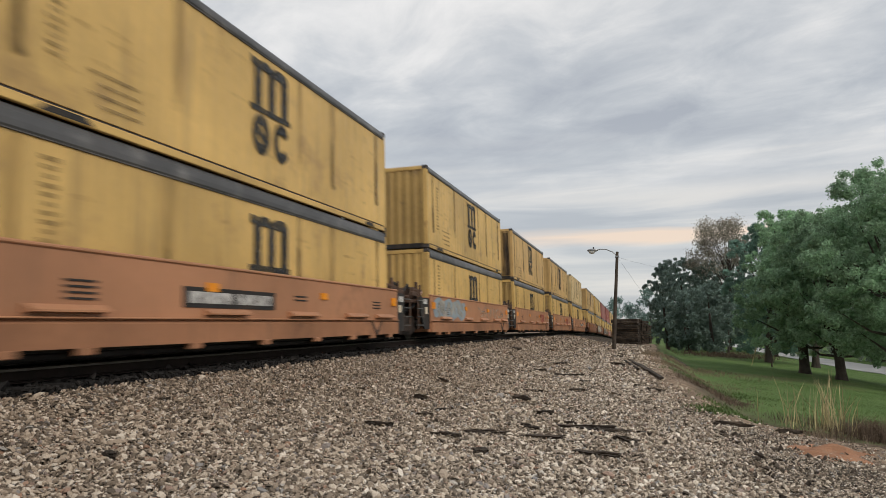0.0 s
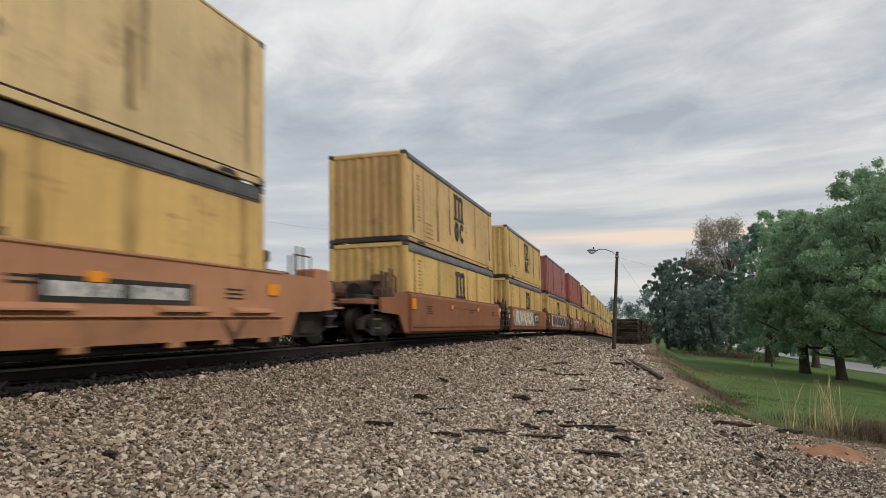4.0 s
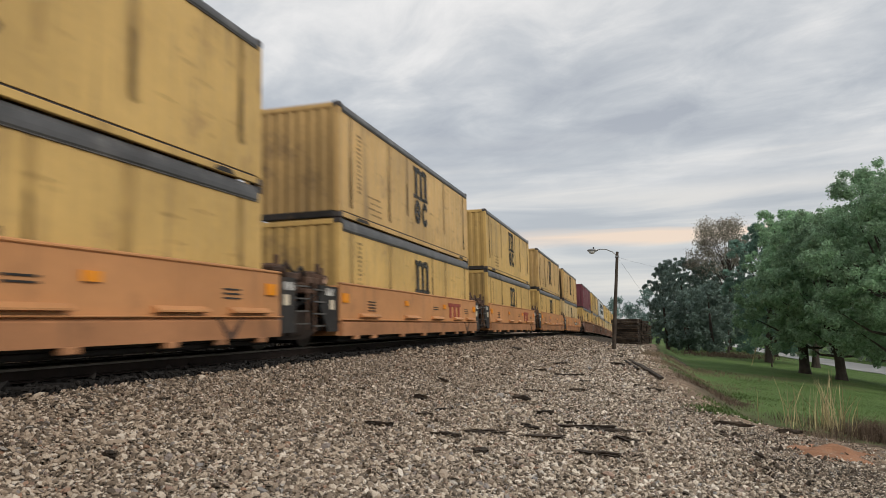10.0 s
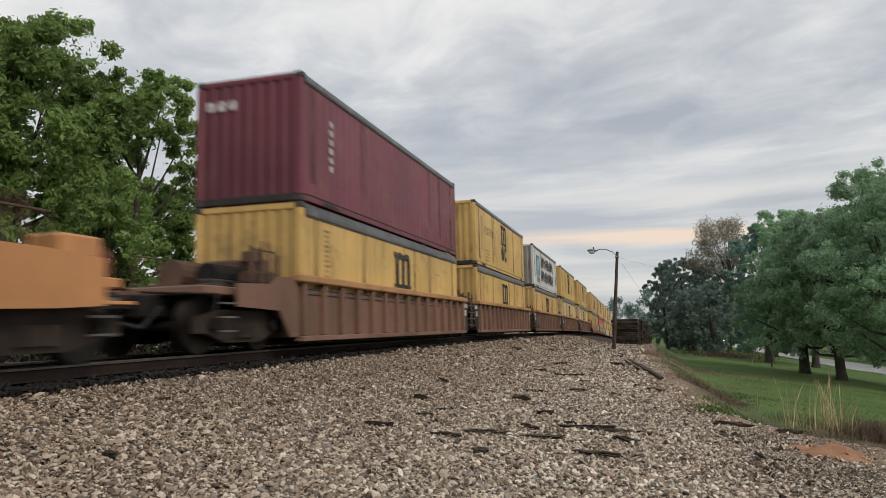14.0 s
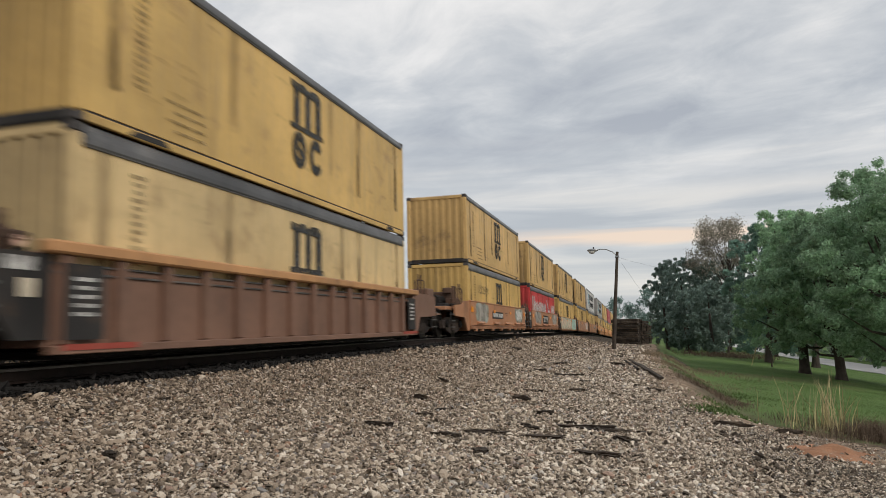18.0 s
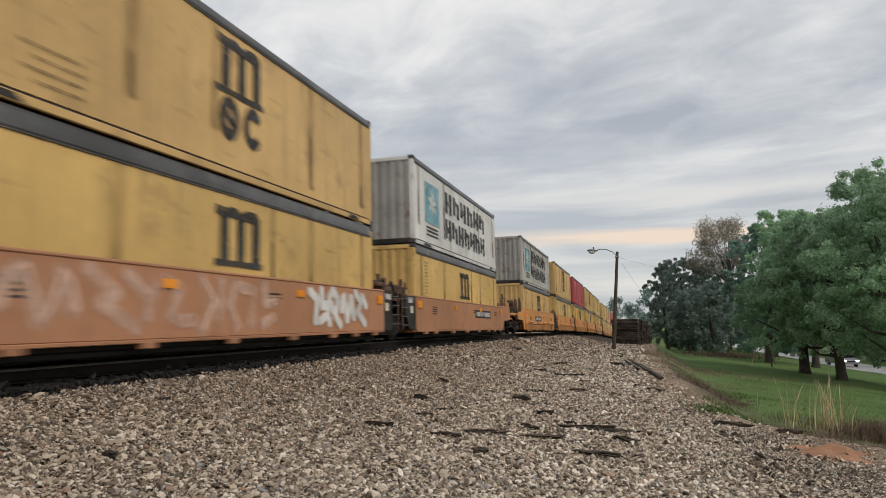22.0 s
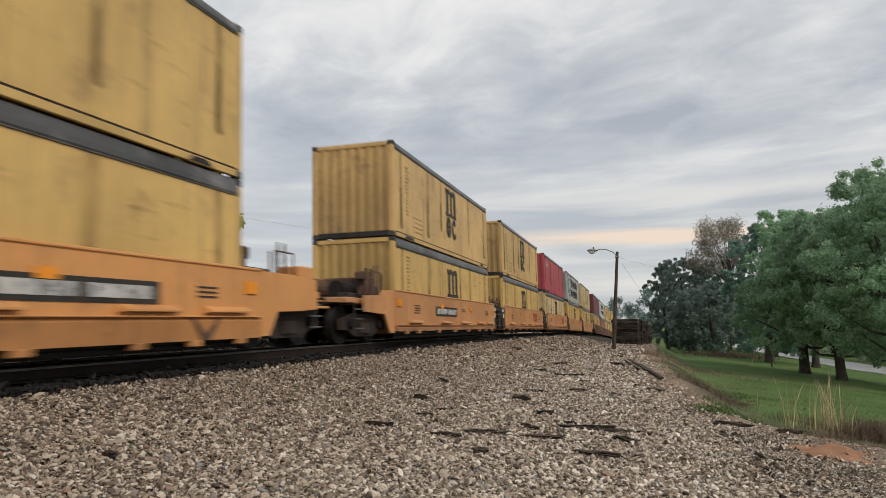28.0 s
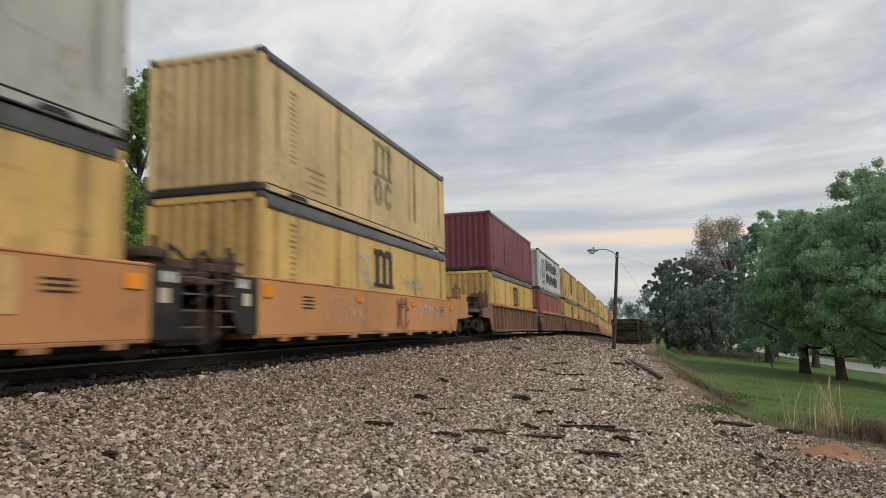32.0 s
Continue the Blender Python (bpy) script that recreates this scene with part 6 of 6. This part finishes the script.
    part("post", tube((0, 0, -0.2), (0, 0, 2.2), 0.06, n=8), M["pole_wood"], post)
    post.location = (9.6, 61.0, float(ground_z(9.6, 61.0)))
    stake = part("stake", tube((0, 0, -0.1), (0.45, 0, 1.4), 0.035, n=7), M["dry_grass"])
    stake.location = (8.1, 61.0, float(ground_z(8.1, 61.0)))
    tagged(stake, "thin pale stake leaning on the lawn", "stake")


# ---- road and the passing car ----
ROAD = [(10, 330), (17.6, 143), (19.5, 108), (20.7, 97), (21.6, 88), (23.1, 78), (25.5, 66), (29.5, 52), (36, 28), (44, -30)]


def build_road():
    V, F = [], []
    pts = []
    for (x0, y0), (x1, y1) in zip(ROAD[:-1], ROAD[1:]):
        for k in range(8):
            pts.append((x0 + (x1 - x0) * k / 8, y0 + (y1 - y0) * k / 8))
    for x, y in pts:
        zc = float(ground_z(x, y))
        for dx in (-2.8, -1.4, 0, 1.4, 2.8, 2.8, -2.8):
            top = len(V) % 7 < 5
            V.append((x + dx, y, max(zc, float(ground_z(x + dx, y))) + 0.05 if top else zc - 0.6))
    for i in range(len(pts) - 1):
        for k in range(7):
            F += [i * 7 + k, i * 7 + (k + 1) % 7, i * 7 + 7 + (k + 1) % 7, i * 7 + 7 + k]
    tagged(new("road", raw_mesh("road", V, F, 4, M["road"])), "pale grey paved road beyond the lawn", "road", kind="structure")


def build_car():
    root = thing("car", "dark silver saloon car with lit headlights on the road", "car")
    P = M["car_paint"]
    body = [(-2.25, 0.32), (-2.3, 0.55), (-2.2, 0.78), (-1.0, 0.92), (1.5, 0.95), (2.2, 0.90), (2.25, 0.5), (2.2, 0.32)]
    part("body", prism(body, "x", -0.88, 0.88), P, root)
    cabin = prism([(-1.05, 0.92), (-0.35, 1.40), (0.95, 1.42), (1.65, 0.95)], "x", -0.74, 0.74)
    part("cabin", cabin, M["glass"], root)
    part("roof", prism([(-0.36, 1.40), (-0.30, 1.44), (0.90, 1.46), (0.97, 1.42)], "x", -0.72, 0.72), P, root)
    part("windscreen", prism([(-1.08, 0.93), (-1.04, 0.95), (-0.36, 1.41), (-0.38, 1.39)], "x", -0.70, 0.70), M["glass"], root)
    part("bumper", box(0, -2.27, 0.45, 1.72, 0.12, 0.22, 0.04), P, root)
    part("grille", box(0, -2.31, 0.62, 0.8, 0.05, 0.14, 0.01), M["rubber"], root)
    for s in (1, -1):
        part("headlight", box(s * 0.64, -2.27, 0.70, 0.34, 0.10, 0.15, 0.04), M["headlight"], root)
        part("wing_mirror", box(s * 0.98, -0.75, 0.98, 0.2, 0.12, 0.12, 0.03), P, root)
        for y in (-1.4, 1.4):
            w = part("wheel", tube((s * 0.72, y, 0.32), (s * 0.92, y, 0.32), 0.32, n=20), M["rubber"], root)
            part("rim", tube((s * 0.91, y, 0.32), (s * 0.94, y, 0.32), 0.20, n=14), M["lamp_metal"], w)
    return root


build_ground()
build_track()
build_train()
build_lamp()
build_timber()
build_trees()
build_plants()
build_road()
passing_car = build_car()
stone_field("near_ballast", 78000, -6.1, 3.4, 3.3, 6.9, 0.028, 21, "loose crushed grey and tan ballast stones beside the track")
stone_field("near_ballast", 62000, -6.1, 3.4, 6.8, 9.5, 0.031, 28, "loose crushed grey and tan ballast stones beside the track", False)
stone_field("middle_ballast", 76000, -6.1, 3.0, 9.3, 17.0, 0.034, 24, "loose crushed tan ballast stones along the track", False, 1.2)
stone_field("middle_ballast", 48000, -6.1, 1.6, 16.8, 34.0, 0.050, 22, "loose crushed ballast stones further along the track", False, 1.25)
stone_field("bark_litter", 450, 0.9, 3.2, 6.0, 10.2, 0.06, 27, "dark chips of bark and broken tie strewn over the gravel", False, 1.0, "old_wood")
stone_field("trackside_ballast", 16000, -6.1, 3.2, -4.5, 3.3, 0.055, 26, "loose crushed ballast stones beside the track", False)
stone_field("track_ballast", 22000, -9.0, -6.05, 2.0, 26.0, 0.055, 25, "oil- and shade-blackened ballast stones between and beside the rails", False, 1.3, "shaded_oily_stone")
stone_field("far_ballast", 12000, -6.1, 1.2, 33.5, 66.0, 0.085, 23, "loose crushed ballast stones far along the track", False, 1.2)


def road_point(y):
    ys = [p[1] for p in ROAD][::-1]
    xs = [p[0] for p in ROAD][::-1]
    x = float(np.interp(y, ys, xs)) - 1.2
    return x, max(float(ground_z(x + 1.2, y)), float(ground_z(x, y))) + 0.05


def car_rows():
    rows = []
    for t, y in ((0, 304), (8, 221), (14, 164), (19.1, 115.5), (20, 106), (21, 96), (22, 86.5), (23, 79.3), (24.5, 68), (26.5, 52), (29, 33), (32, 8)):
        x, z = road_point(y)
        x2, _ = road_point(y - 3)
        rows.append((t, pose(x, y, z, 0, 0, math.degrees(math.atan2(x2 - x, 3)))))
    return rows


def wheel_rows(place, centre):
    """A wheel rolls while it passes by: one row each thirtieth of a second from 45 m ahead to 8 m past."""
    t0, t1 = (max(0.0, min(32.0, (centre + place.y - y) / SPEED)) for y in (45.0, -8.0))
    f0, f1 = round(t0 * FPS), round(t1 * FPS)
    if f1 - f0 < 2:
        return []
    rows = [] if f0 == 0 else [(0.0, Matrix.Translation(place))]
    for f in range(f0, f1 + 1):
        rows.append((f / FPS, Matrix.Translation(place) @ Matrix.Rotation((f - f0) / FPS * SPEED / 0.46, 4, "X")))
    if f1 / FPS < 32.0:
        rows.append((32.0, rows[-1][1]))
    return rows


def motions():
    for ob, centre, dz in TRAIN:
        walk(ob, train_rows(centre, dz))
        for wheel in [o for o in ob.children_recursive if o.name.startswith("wheel")]:
            rows = wheel_rows(wheel.location.copy(), centre)
            if rows:
                walk(wheel, rows)
    walk(passing_car, car_rows())


motions()
